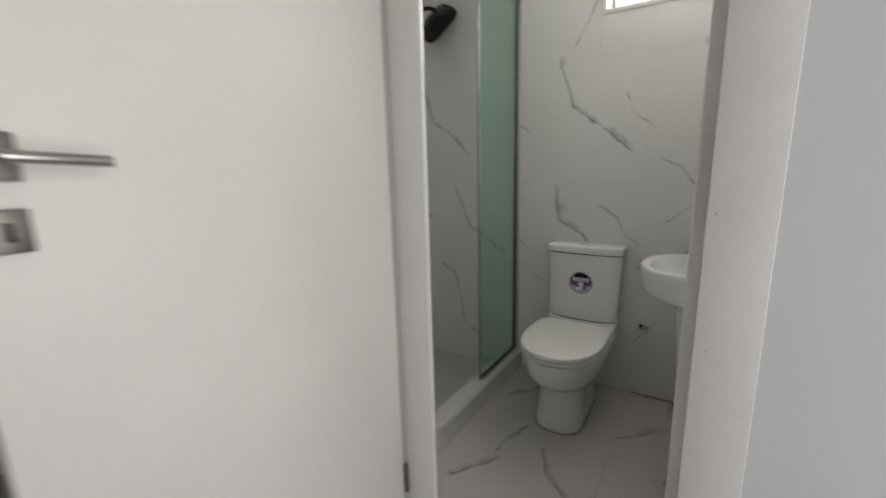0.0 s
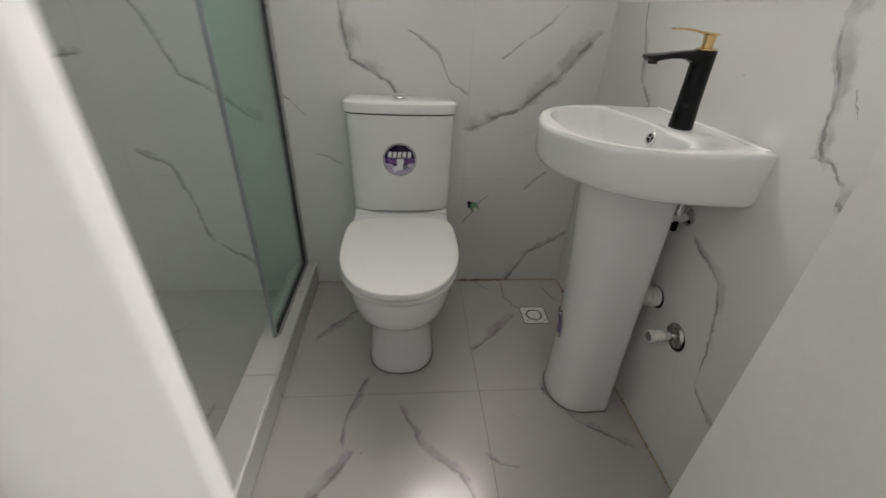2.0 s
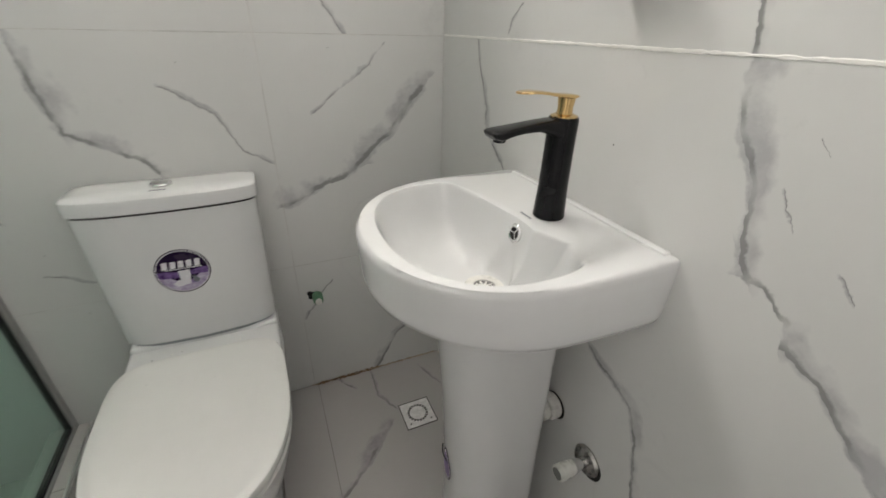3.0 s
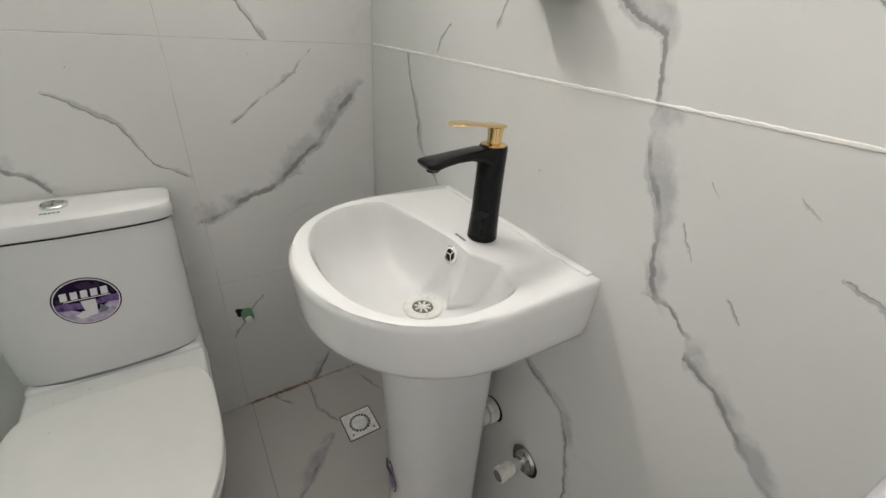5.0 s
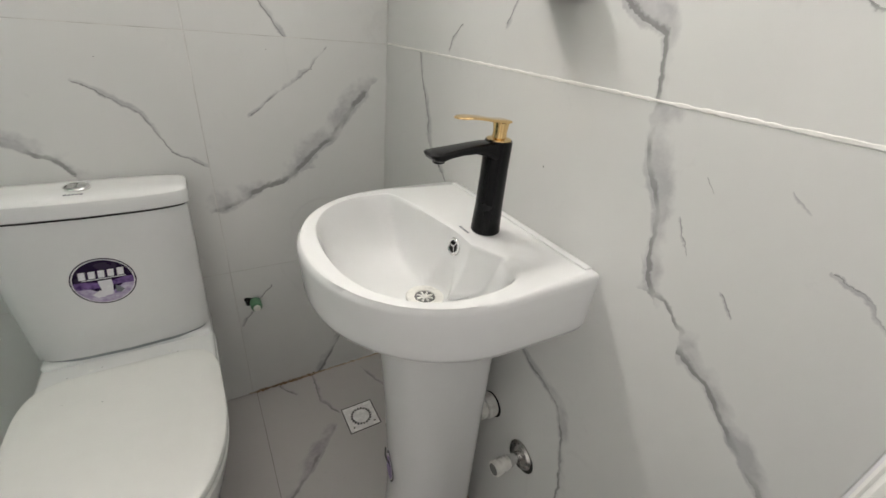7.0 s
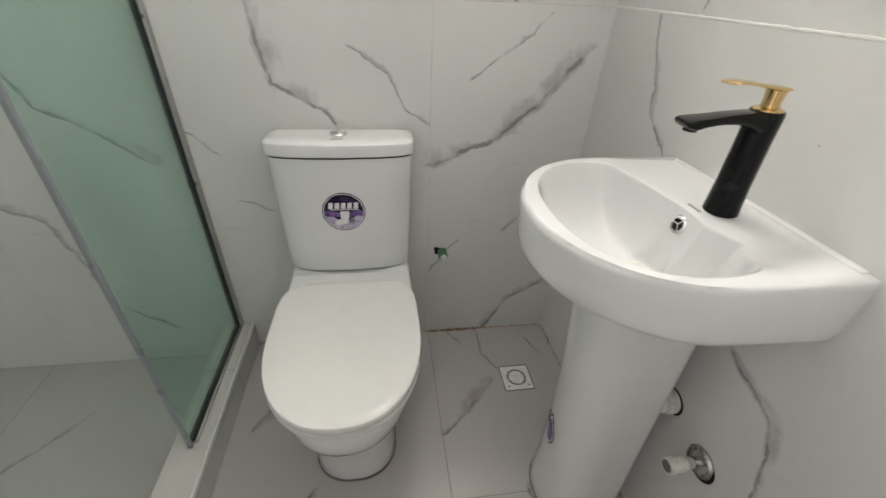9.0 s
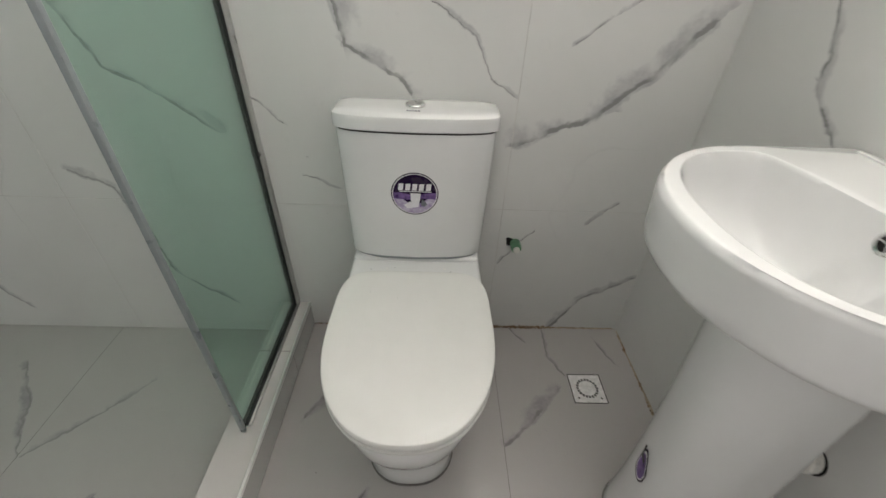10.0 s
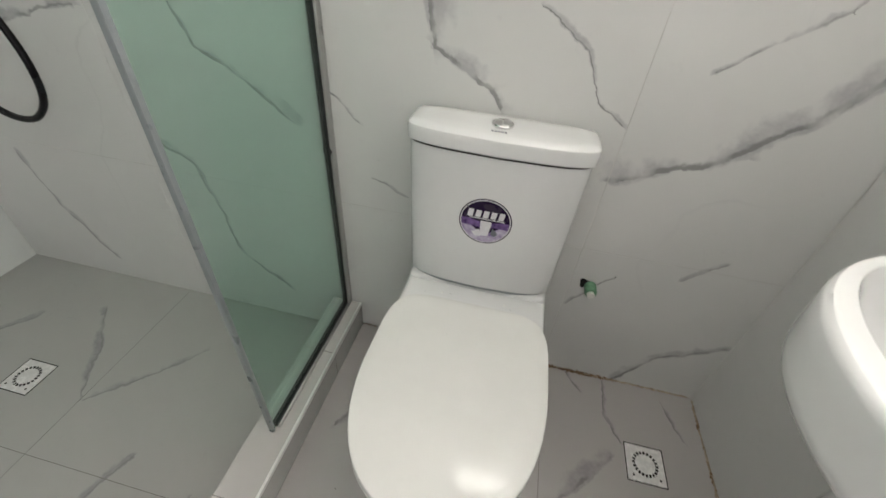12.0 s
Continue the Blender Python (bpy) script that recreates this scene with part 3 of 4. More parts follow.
def tank_ring(w, z, grow=0.0, bow=0.015, n=72):
    ring = []
    for k in range(n):
        a = 2 * math.pi * k / n
        c, s = math.cos(a), math.sin(a)
        x = (w + grow) * math.copysign(abs(c) ** (2 / 7), c)
        y = CY + (CD + grow) * math.copysign(abs(s) ** (2 / 7), s)
        if s < 0:
            y -= bow * (1 - (x / (w + grow)) ** 2)
        ring.append(Vector((TX + x, y, z)))
    return ring


part("tank", loft([tank_ring(*r) for r in ((0.161, 0.405), (0.169, 0.410), (0.171, 0.45), (0.1725, 0.50), (0.1755, 0.60), (0.178, 0.70), (0.179, 0.7385))]), M["ceramic"], toilet, "tapered cistern with a bowed front")
part("tank_seal", loft([tank_ring(0.160, 0.396, -0.002), tank_ring(0.160, 0.406, -0.002)]), M["seal"], toilet)
part("tank_gap", loft([tank_ring(0.175, 0.7385), tank_ring(0.175, 0.7425)]), M["hole"], toilet)
lid = part("tank_lid", loft([tank_ring(0.180, 0.7425, 0.001), tank_ring(0.180, 0.745, 0.004), tank_ring(0.180, 0.767, 0.005), tank_ring(0.180, 0.7745, 0.003), tank_ring(0.180, 0.7795, -0.003), tank_ring(0.165, 0.782, -0.012), tank_ring(0.11, 0.7835, -0.03)]), M["ceramic"], toilet)
button = part("flush_button", spin([(0.0215, 0), (0.0215, 0.004), (0.0195, 0.006), (0.0165, 0.006), (0.0165, 0.0045)], pose(TX - 0.003, -0.078, 0.783), 36), M["chrome"], lid, "round chrome dual flush button")
part("button_half", boxes((TX - 0.0185, TX - 0.0038, -0.089, -0.067, 0.787, 0.7905), bevel=0.002), M["alu"], lid)
part("button_half", boxes((TX - 0.0022, TX + 0.0125, -0.089, -0.067, 0.787, 0.791), bevel=0.002), M["alu"], lid)
for k in range(5):
    part("print_mark", boxes((TX - 0.0205 + k * 0.0062, TX - 0.0160 + k * 0.0062, -0.1135, -0.1085, 0.7822, 0.7836)), M["silver_print"], lid)


def tank_front(z):
    """Half width of the cistern and y of its face at that height."""
    w = float(np.interp(z, (0.45, 0.50, 0.60, 0.70), (0.171, 0.1725, 0.1755, 0.178)))
    return w, lambda x: CY - CD - 0.015 * (1 - (x / w) ** 2)


def on_tank(outline, lift):
    """A flat print that follows the bowed face; outline of (x, z) about the print's centre."""
    cx, cz = -0.003, 0.594
    bm = bmesh.new()
    vs = []
    mid = [sum(p[i] for p in outline) / len(outline) for i in (0, 1)]
    for px, pz in [tuple(mid)] + list(outline):
        w, face = tank_front(cz + pz)
        vs.append(bm.verts.new((TX + cx + px, face(cx + px) - lift, cz + pz)))
    for i in range(1, len(vs)):
        bm.faces.new((vs[0], vs[i], vs[i % (len(vs) - 1) + 1]))
    return bm


def ring_of(r, a0=0.0, a1=2 * math.pi, n=48):
    return [(r * math.cos(a0 + (a1 - a0) * k / n), r * math.sin(a0 + (a1 - a0) * k / n)) for k in range(n + (a1 - a0 < 6))]


sticker = part("sticker", on_tank(ring_of(0.056), 0.0004), M["purple"], toilet, "round purple and white maker's sticker")
part("sticker_ring", on_tank(ring_of(0.0535), 0.0007), M["print_white"], sticker)
part("sticker_field", on_tank(ring_of(0.0515), 0.0010), M["purple"], sticker)
part("sticker_scene", on_tank(ring_of(0.0515, math.pi + 0.12, 2 * math.pi - 0.12), 0.0013), M["lilac"], sticker)
part("sticker_band", on_tank([(-0.0510, 0.004), (-0.0500, -0.012), (-0.02, -0.015), (0.02, -0.011), (0.0500, -0.013), (0.0510, 0.004)], 0.0014), M["violet"], sticker, "violet cloud band")
part("sticker_pictogram", on_tank([(-0.010, 0.003), (0.014, 0.003), (0.013, -0.012), (0.009, -0.034), (-0.006, -0.036), (-0.009, -0.016)], 0.0017), M["print_white"], sticker)
part("sticker_pictogram_foot", on_tank([(-0.026, -0.029), (-0.012, -0.020), (-0.004, -0.024), (-0.006, -0.038), (-0.018, -0.038)], 0.0016), M["print_white"], sticker)
part("sticker_mark", on_tank([(0.017, -0.012), (0.024, -0.018), (0.030, -0.026), (0.024, -0.033), (0.015, -0.030)], 0.0017), M["silver_print"], sticker)
for xk, low, top in ((-0.033, 0.0100, 0.0280), (-0.0165, 0.0105, 0.0275), (-0.0005, 0.0105, 0.0275), (0.0155, 0.0105, 0.0275), (0.0320, 0.0100, 0.0280)):
    part("sticker_bar", on_tank([(xk - 0.0062, low), (xk + 0.0050, low), (xk + 0.0072, top), (xk - 0.0040, top)], 0.0017), M["print_white"], sticker)
part("sticker_line", on_tank([(-0.036, 0.0065), (0.040, 0.0060), (0.040, 0.0082), (-0.034, 0.0085)], 0.0017), M["print_white"], sticker)

# ---- things: wash basin on its pedestal ----
BY = -0.591
basin_thing = thing("wash_basin", "white ceramic wash basin on a full pedestal against the tiled wall", "basin", (-0.15, BY, 0))


def in_outer(x, y):
    v = abs(y - BY) / 0.2080
    if x > 0 or v > 1:
        return False
    u = max(0.0, (-0.155 - x) / 0.224)
    return u ** 2.15 + v ** (2.15 if u else 60) <= 1


def in_inner(x, y):
    """The bowl: an oval cut off by the tap platform, which is square at one end and fades out at the other."""
    u, v = (x + 0.1985) / 0.1475, (y - BY) / 0.180
    square = 1 / (1 + math.exp(max(-60.0, min(60.0, -(y + 0.660) / 0.003))))
    limit = -0.082 - square * (0.047 + 0.15 * max(0.0, y + 0.60))
    cut = max(0.0, (x + 0.205) / (limit + 0.205))
    return (abs(u) ** 2.3 + abs(v) ** 2.3) ** 2 + cut ** 7 <= 1


def reach(inside, c, a):
    lo = 0.0
    for step in (0.004, 0.0005, 0.00006):
        while inside(c[0] + (lo + step) * math.cos(a), c[1] + (lo + step) * math.sin(a)):
            lo += step
    return Vector((c[0] + lo * math.cos(a), c[1] + lo * math.sin(a), 0))


BC = (-0.205, BY)
angles = [2 * math.pi * k / 192 for k in range(192)]
for sgn in (-1, 1):
    a = math.atan2(sgn * 0.2064, 0.205) % (2 * math.pi)
    i = min(range(192), key=lambda k: abs(angles[k] - a))
    angles[i] = a
outer = [reach(in_outer, BC, a) for a in angles]
inner = [reach(in_inner, BC, a) for a in angles]
DRAIN = Vector((-0.182, -0.606, 0))


def at(ring, z, s=1.0, c=Vector((-0.10, BY, 0))):
    rise = 0.022 * max(0.0, min(1.0, (0.83 - z) / 0.09))
    return [Vector((min(-0.0005, c.x + (p.x - c.x) * s) if s <= 1 else p.x, c.y + (p.y - c.y) * s, z + rise * min(1.0, -p.x / 0.34) ** 1.4)) for p in ring]


rings = [at(outer, 0.680, 0.30), at(outer, 0.700, 0.62), at(outer, 0.722, 0.86), at(outer, 0.727, 0.94), at(outer, 0.732, 0.972), at(outer, 0.741, 0.985), at(outer, 0.756, 0.991), at(outer, 0.80, 0.997), at(outer, 0.826, 1.0), at(outer, 0.8335, 0.994), at(outer, 0.8375, 0.98)]


def dip(p):
    """The deck sinks softly towards the bowl beside the tap platform."""
    return 0.024 * math.exp(-((p.x + 0.112) / 0.052) ** 2 - ((p.y + 0.708) / 0.038) ** 2)


for f in (0.8, 0.6, 0.4, 0.25, 0.10, 0.04):
    rings.append([b + (a - b) * f for a, b in zip(outer, inner)])
    for p in rings[-1]:
        p.z = 0.838 - dip(p)
rings.append([Vector((p.x, p.y, 0.8365 - dip(p))) for p in inner])
for f, least, z in ((0.985, 0, 0.831), (0.965, 0, 0.822), (0.94, 0, 0.808), (0.90, 0, 0.790), (0.84, 0.047, 0.770), (0.74, 0.0455, 0.750), (0.61, 0.043, 0.736), (0.48, 0.041, 0.7275), (0.36, 0.039, 0.7225)):
    rings.append([Vector((*(DRAIN + (p - DRAIN).normalized() * max(least, (p - DRAIN).length * f)).xy, z - dip(p) * f ** 6)) for p in inner])
for r, z in ((0.034, 0.7195), (0.020, 0.718)):
    rings.append([Vector((*(DRAIN + (p - DRAIN).normalized() * r).xy, z)) for p in inner])
part("basin", loft(rings), M["ceramic"], basin_thing, "half-round white basin with a raised back ledge", smooth=62)
part("back_ledge", boxes((-0.015, -0.0006, BY - 0.190, BY + 0.190, 0.834, 0.8405), bevel=0.0024, segments=3), M["ceramic"], basin_thing)


def pedestal_ring(w, depth, z, n=56):
    """Front half round, straight towards the wall."""
    ring = []
    for k in range(n):
        a = 2 * math.pi * k / n
        c, s = math.cos(a), math.sin(a)
        x = -0.135 + ((depth - 0.135) * math.copysign(abs(c) ** (2 / 2.2), c) if c < 0 else 0.075 * abs(c) ** (2 / 9))
        ring.append(Vector((x, -0.599 + w * math.copysign(abs(s) ** (2 / (2.2 if c < 0 else 9)), s), z)))
    return ring


part("pedestal", loft([pedestal_ring(*r) for r in ((0.099, 0.229, 0.0), (0.102, 0.232, 0.01), (0.099, 0.229, 0.04), (0.094, 0.227, 0.15), (0.090, 0.231, 0.30), (0.087, 0.240, 0.45), (0.085, 0.252, 0.58), (0.084, 0.260, 0.66), (0.084, 0.264, 0.700), (0.0845, 0.265, 0.722), (0.080, 0.257, 0.700), (0.075, 0.245, 0.670))]), M["ceramic"], basin_thing, "full-height white ceramic pedestal")
part("base_seal", loft([pedestal_ring(0.1012, 0.2312, 0.0), pedestal_ring(0.1034, 0.2334, 0.0002), pedestal_ring(0.1034, 0.2334, 0.0022), pedestal_ring(0.1012, 0.2312, 0.0026)]), M["joint"], basin_thing, "thin grey sealant line")
over = part("overflow_ring", spin([(0.0155, 0), (0.0155, 0.003), (0.0135, 0.005), (0.0105, 0.004), (0.0100, 0.001)], pose(-0.1318, -0.607, 0.8115, 0, -76, 0), 28), M["chrome"], basin_thing, "chrome overflow ring")
part("overflow_hole", spin([(0.0102, 0.0012), (0.0102, 0.0016)], pose(-0.1318, -0.607, 0.8115, 0, -76, 0), 20), M["hole"], over)
for k in range(3):
    part("overflow_spoke", boxes((-0.0011, 0.0011, 0, 0.0104, 0.0018, 0.0034), turn=pose(-0.1318, -0.607, 0.8115, 0, -76, 0) @ pose(0, 0, 0, 0, 0, 120 * k)), M["chrome"], over)
waste = part("waste_flange", spin([(0.033, -0.002), (0.033, 0.0022), (0.0315, 0.0036), (0.0215, 0.0036), (0.0185, 0.0028), (0.0180, 0.0010), (0.0178, 0.0005)], pose(DRAIN.x, DRAIN.y, 0.7200), 40, top=False, bottom=False), M["plastic"], basin_thing, "white plastic waste with a star strainer")
part("waste_hole", spin([(0.0179, 0), (0.0179, 0.0006)], pose(DRAIN.x, DRAIN.y, 0.7204), 32), M["sieve"], waste)
for k in range(8):
    part("strainer_spoke", boxes((-0.0017, 0.0017, 0.002, 0.0145, 0, 0.0016), turn=pose(DRAIN.x, DRAIN.y, 0.7212) @ pose(0, 0, 0, 0, 0, 45 * k)), M["plastic"], waste)
part("strainer_hub", spin([(0.004, 0), (0.004, 0.0016), (0.003, 0.0022)], pose(DRAIN.x, DRAIN.y, 0.7212), 16), M["plastic"], waste)
for k in range(5):
    part("print_mark", boxes((-0.1162, -0.1118, -0.6155 + 0.0058 * k, -0.6113 + 0.0058 * k, 0.8370, 0.8384)), M["silver_print"], basin_thing)
tag_at = pose(-0.2325, -0.600, 0.262, 0, -90, 0) @ pose(0, 0, 0, 0, 0, 12)


def teardrop(size, lift, thick):
    """A drop-shaped print on the pedestal's face."""
    return loft([[tag_at @ Vector((0.036 * size * math.sin(a) * (1 + 0.40 * max(0, math.sin(a))), 0.0175 * size * math.cos(a) * (1 - 0.35 * max(0, math.sin(a))), lift + h)) for a in angles[::4]] for h in (0, thick)])


tag = part("peeling_sticker", teardrop(1.0, 0.0, 0.0008), M["purple"], basin_thing, "half-peeled purple maker's sticker")
part("sticker_ring", teardrop(0.88, 0.0008, 0.0003), M["print_white"], tag)
part("sticker_field", teardrop(0.76, 0.0011, 0.0003), M["violet"], tag)
part("sticker_film", tube(smooth_path([(-0.234, -0.600, 0.279), (-0.241, -0.594, 0.302), (-0.240, -0.590, 0.327)], 5), 0.0016, 6), M["gasket"], tag)

# ---- things: basin mixer ----
FX, FY = -0.080, -0.615
mixer = thing("basin_mixer_tap", "matt black single-lever basin tap with a gold lever", "tap", (FX, FY, 0.838))
body = part("body", spin([(0.0235, 0), (0.0248, 0.002), (0.0240, 0.015), (0.0222, 0.05), (0.0214, 0.11), (0.0216, 0.150), (0.0204, 0.153)], pose(FX, FY, 0.838), 40), M["black"], mixer, "tall matt black column")


def slab(stations, n=20, e=3.2):
    """A flattened bar along -x: stations of x, y, z, half width, half thickness."""
    return loft([[Vector((x, y + w * math.copysign(abs(math.cos(a)) ** (2 / e), math.cos(a)), z + h * math.copysign(abs(math.sin(a)) ** (2 / e), math.sin(a)))) for a in (2 * math.pi * k / n for k in range(n))] for x, y, z, w, h in stations])


part("spout", slab([(FX - 0.004, FY, 0.972, 0.020, 0.018), (FX - 0.025, FY, 0.979, 0.018, 0.011), (FX - 0.045, FY, 0.981, 0.0165, 0.0072), (FX - 0.07, FY + 0.001, 0.979, 0.017, 0.006), (FX - 0.09, FY + 0.002, 0.976, 0.0185, 0.0062), (FX - 0.106, FY + 0.002, 0.973, 0.0195, 0.0080), (FX - 0.116, FY + 0.002, 0.974, 0.018, 0.0055), (FX - 0.120, FY + 0.002, 0.976, 0.013, 0.0022)]), M["black"], mixer, "flat matt black spout")
part("aerator", spin([(0.009, 0), (0.009, 0.008)], pose(FX - 0.102, FY + 0.002, 0.9625), 20), M["black"], mixer)
part("collar", spin([(0.019, 0), (0.019, 0.003), (0.014, 0.005)], pose(FX, FY, 0.990), 28), M["gold"], mixer, "gold collar")
part("stem", spin([(0.0115, 0), (0.0105, 0.010), (0.0125, 0.024)], pose(FX, FY, 0.993), 24), M["gold"], mixer, "gold stem")
part("lever", slab([(FX + 0.013, FY, 1.0185, 0.010, 0.0018), (FX + 0.005, FY, 1.0185, 0.0130, 0.0032), (FX - 0.018, FY, 1.0205, 0.0110, 0.0026), (FX - 0.040, FY, 1.0240, 0.0122, 0.0024), (FX - 0.060, FY, 1.0258, 0.0142, 0.0022), (FX - 0.073, FY, 1.0255, 0.0130, 0.0020), (FX - 0.080, FY, 1.0250, 0.007, 0.0014)]), M["gold"], mixer, "polished gold lever")

# ---- things: shower screen ----
GX, GY0 = -1.099, -0.450
screen = thing("shower_screen", "green tinted glass shower screen in grey aluminium channels", "shower screen", (GX, -0.22, KZ))
gp = part("glass_pane", boxes((GX - 0.004, GX + 0.004, GY0, -0.016, KZ + 0.012, 2.06)), M["green_glass"], screen, "green tinted clear glass")
part("edge_seal", boxes((GX - 0.0055, GX + 0.0055, GY0 - 0.007, GY0 + 0.003, KZ + 0.006, 2.06), bevel=0.002), M["seal"], screen, "grey vinyl edge seal")
part("wall_channel", boxes((GX - 0.012, GX + 0.012, -0.022, -0.0005, KZ, 2.06), bevel=0.0015), M["alu"], screen)
part("wall_gasket", boxes((GX - 0.0065, GX + 0.0065, -0.026, -0.022, KZ + 0.012, 2.06)), M["gasket"], screen)
part("floor_channel", boxes((GX - 0.012, GX + 0.012, GY0 + 0.012, -0.022, KZ + 0.0005, KZ + 0.012), bevel=0.0015), M["alu"], screen)
part("floor_gasket", boxes((GX - 0.0075, GX + 0.0075, GY0 + 0.008, -0.028, KZ + 0.012, KZ + 0.019)), M["gasket"], screen)

# ---- things: shower fittings ----
shower = thing("shower_set", "matt black shower set with a square head and a hanging hose", "shower", (-1.97, -0.02, 1.0))
part("mixer_body", spin([(0.024, -0.11), (0.026, -0.105), (0.026, 0.105), (0.024, 0.11)], pose(-1.97, -0.055, 1.02, 0, 90, 0), 24), M["black"], shower)
for sx in (-0.075, 0.075):
    part("wall_elbow", spin([(0.030, 0), (0.030, 0.006), (0.014, 0.010), (0.014, 0.05)], pose(-1.97 + sx, -0.001, 1.02, 90, 0, 0), 24), M["black"], shower)
part("riser", tube(smooth_path([(-1.97, -0.055, 1.04), (-1.97, -0.055, 1.6), (-1.97, -0.055, 1.98), (-1.955, -0.06, 2.03), (-1.90, -0.07, 2.055), (-1.75, -0.09, 2.06), (-1.60, -0.105, 2.045), (-1.55, -0.108, 2.02), (-1.537, -0.105, 1.985)], 8), 0.011), M["black"], shower)
head_at = pose(-1.535, -0.115, 1.955) @ pose(0, 0, 0, 58, -14, 0) @ pose(0, 0, 0, 0, 0, 40)


def head_ring(r, h, n=48):
    """A square with well-rounded corners."""
    return [head_at @ Vector((r * math.copysign(abs(math.cos(a)) ** 0.5, math.cos(a)), r * math.copysign(abs(math.sin(a)) ** 0.5, math.sin(a)), h)) for a in (2 * math.pi * k / n for k in range(n))]


part("shower_head", loft([head_ring(*r) for r in ((0.098, -0.013), (0.109, -0.010), (0.112, -0.005), (0.112, 0.005), (0.104, 0.012), (0.050, 0.019), (0.022, 0.036))]), M["black"], shower, "square black shower head with rounded corners")
part("hose", tube(smooth_path([(-1.93, -0.06, 1.0), (-1.865, -0.062, 0.90), (-1.817, -0.065, 0.78), (-1.822, -0.066, 0.675), (-1.88, -0.066, 0.61), (-1.96, -0.066, 0.60), (-2.03, -0.066, 0.64), (-2.08, -0.066, 0.74), (-2.12, -0.06, 0.95), (-2.13, -0.06, 1.25)], 10), 0.0085), M["black"], shower, "black shower hose hanging in a loop")
part("hand_shower", slab([(-2.118, -0.06, 1.25, 0.012, 0.012), (-2.13, -0.065, 1.252, 0.012, 0.012), (-2.142, -0.06, 1.25, 0.010, 0.010)]), M["black"], shower)

# ---- things: pipes and small fittings ----
stub = thing("capped_water_outlet", "green capped water pipe in a rough hole in the tiles", "pipe", (-0.415, 0, 0.37))
hole_ring = [(0.0135 + 0.003 * math.sin(3 * a + 1), a) for a in angles[::4]]
part("broken_hole", loft([[Vector((-0.4235 + r * math.cos(a), y, 0.370 + r * math.sin(a))) for r, a in hole_ring] for y in (-0.0002, -0.0012)]), M["hole"], stub)
part("plug", spin([(0.0155, 0), (0.0155, 0.028), (0.0135, 0.032)], pose(-0.408, 0.0, 0.364, 90, 0, 0), 24), M["green"], stub, "green pipe plug")
part("plug_core", spin([(0.0095, 0), (0.0095, 0.006), (0.0075, 0.0075)], pose(-0.408, -0.031, 0.363, 90, 0, 0), 20), M["plastic"], stub)

tap = thing("wall_stop_tap", "chrome wall outlet with a dimpled flange and white cap", "valve", (0, -0.752, 0.358))
tp = pose(0, -0.752, 0.358, 0, -90, 0)
part("opening", spin([(0.0330, 0.0003), (0.0330, 0.0010)], tp @ pose(-0.006, -0.004, 0), 32), M["hole"], tap)
part("flange", spin([(0.032, 0.001), (0.032, 0.004), (0.028, 0.009), (0.017, 0.012), (0.012, 0.013)], tp, 36), M["nickel"], tap, "dimpled chrome flange")
for k in range(9):
    part("dimple", spin([(0.0028, 0.0), (0.0028, 0.0012)], tp @ pose(0, 0, 0, 0, 0, 40 * k) @ pose(0.0245, 0, 0.0102, 0, 18, 0), 8), M["sieve"], tap)
part("neck", spin([(0.011, 0.012), (0.011, 0.03), (0.0135, 0.031), (0.0135, 0.036), (0.011, 0.037)], tp, 20), M["chrome"], tap)
part("cap", spin([(0.0125, 0.035), (0.0155, 0.05), (0.0165, 0.07), (0.0155, 0.074)], tp, 20), M["plastic"], tap, "white plastic cap")
part("cap_end", spin([(0.0120, 0.0740), (0.0120, 0.0748)], tp, 20), M["sieve"], tap)

wastepipe = thing("waste_pipe_stub", "white plastic waste pipe stub in the wall", "pipe", (0, -0.640, 0.397))
wp = pose(0, -0.640, 0.397, 0, -90, 0)
part("opening", spin([(0.030, 0.0003), (0.030, 0.0010)], wp @ pose(-0.004, 0, 0), 28), M["hole"], wastepipe)
part("pipe", spin([(0.020, 0.0), (0.020, 0.05)], wp, 28), M["plastic"], wastepipe)
part("collar", spin([(0.026, 0.004), (0.028, 0.007), (0.028, 0.022), (0.025, 0.026)], wp, 28), M["plastic"], wastepipe)
part("collar", spin([(0.023, 0.030), (0.024, 0.032), (0.024, 0.044), (0.022, 0.046)], wp, 28), M["plastic"], wastepipe)

valve = thing("angle_valve", "chrome angle valve under the basin", "valve", (0, -0.643, 0.635))
vp = pose(0, -0.643, 0.635, 0, -90, 0)
part("flange", spin([(0.022, 0.0005), (0.022, 0.003), (0.013, 0.008)], vp, 28), M["chrome"], valve)
part("body", spin([(0.011, 0.006), (0.011, 0.045), (0.009, 0.047)], vp, 20), M["chrome"], valve)
part("outlet", spin([(0.0085, 0), (0.0085, 0.03), (0.0105, 0.031), (0.0105, 0.045)], pose(-0.032, -0.643, 0.640), 16), M["chrome"], valve)
part("knob", spin([(0.010, 0.045), (0.0145, 0.047), (0.0145, 0.066), (0.012, 0.068)], vp, 16), M["chrome"], valve)
part("wing", boxes((-0.038, -0.026, -0.652, -0.634, 0.600, 0.625), bevel=0.003), M["black"], valve)

holder = thing("wall_holder", "small black wall-mounted holder above the tap", "holder", (0, -0.62, 1.17))
part("back_plate", boxes((-0.006, -0.0005, -0.668, -0.572, 1.183, 1.262), bevel=0.002), M["black"], holder)
part("tray", boxes((-0.05, -0.006, -0.664, -0.576, 1.183, 1.205), bevel=0.004), M["black"], holder)


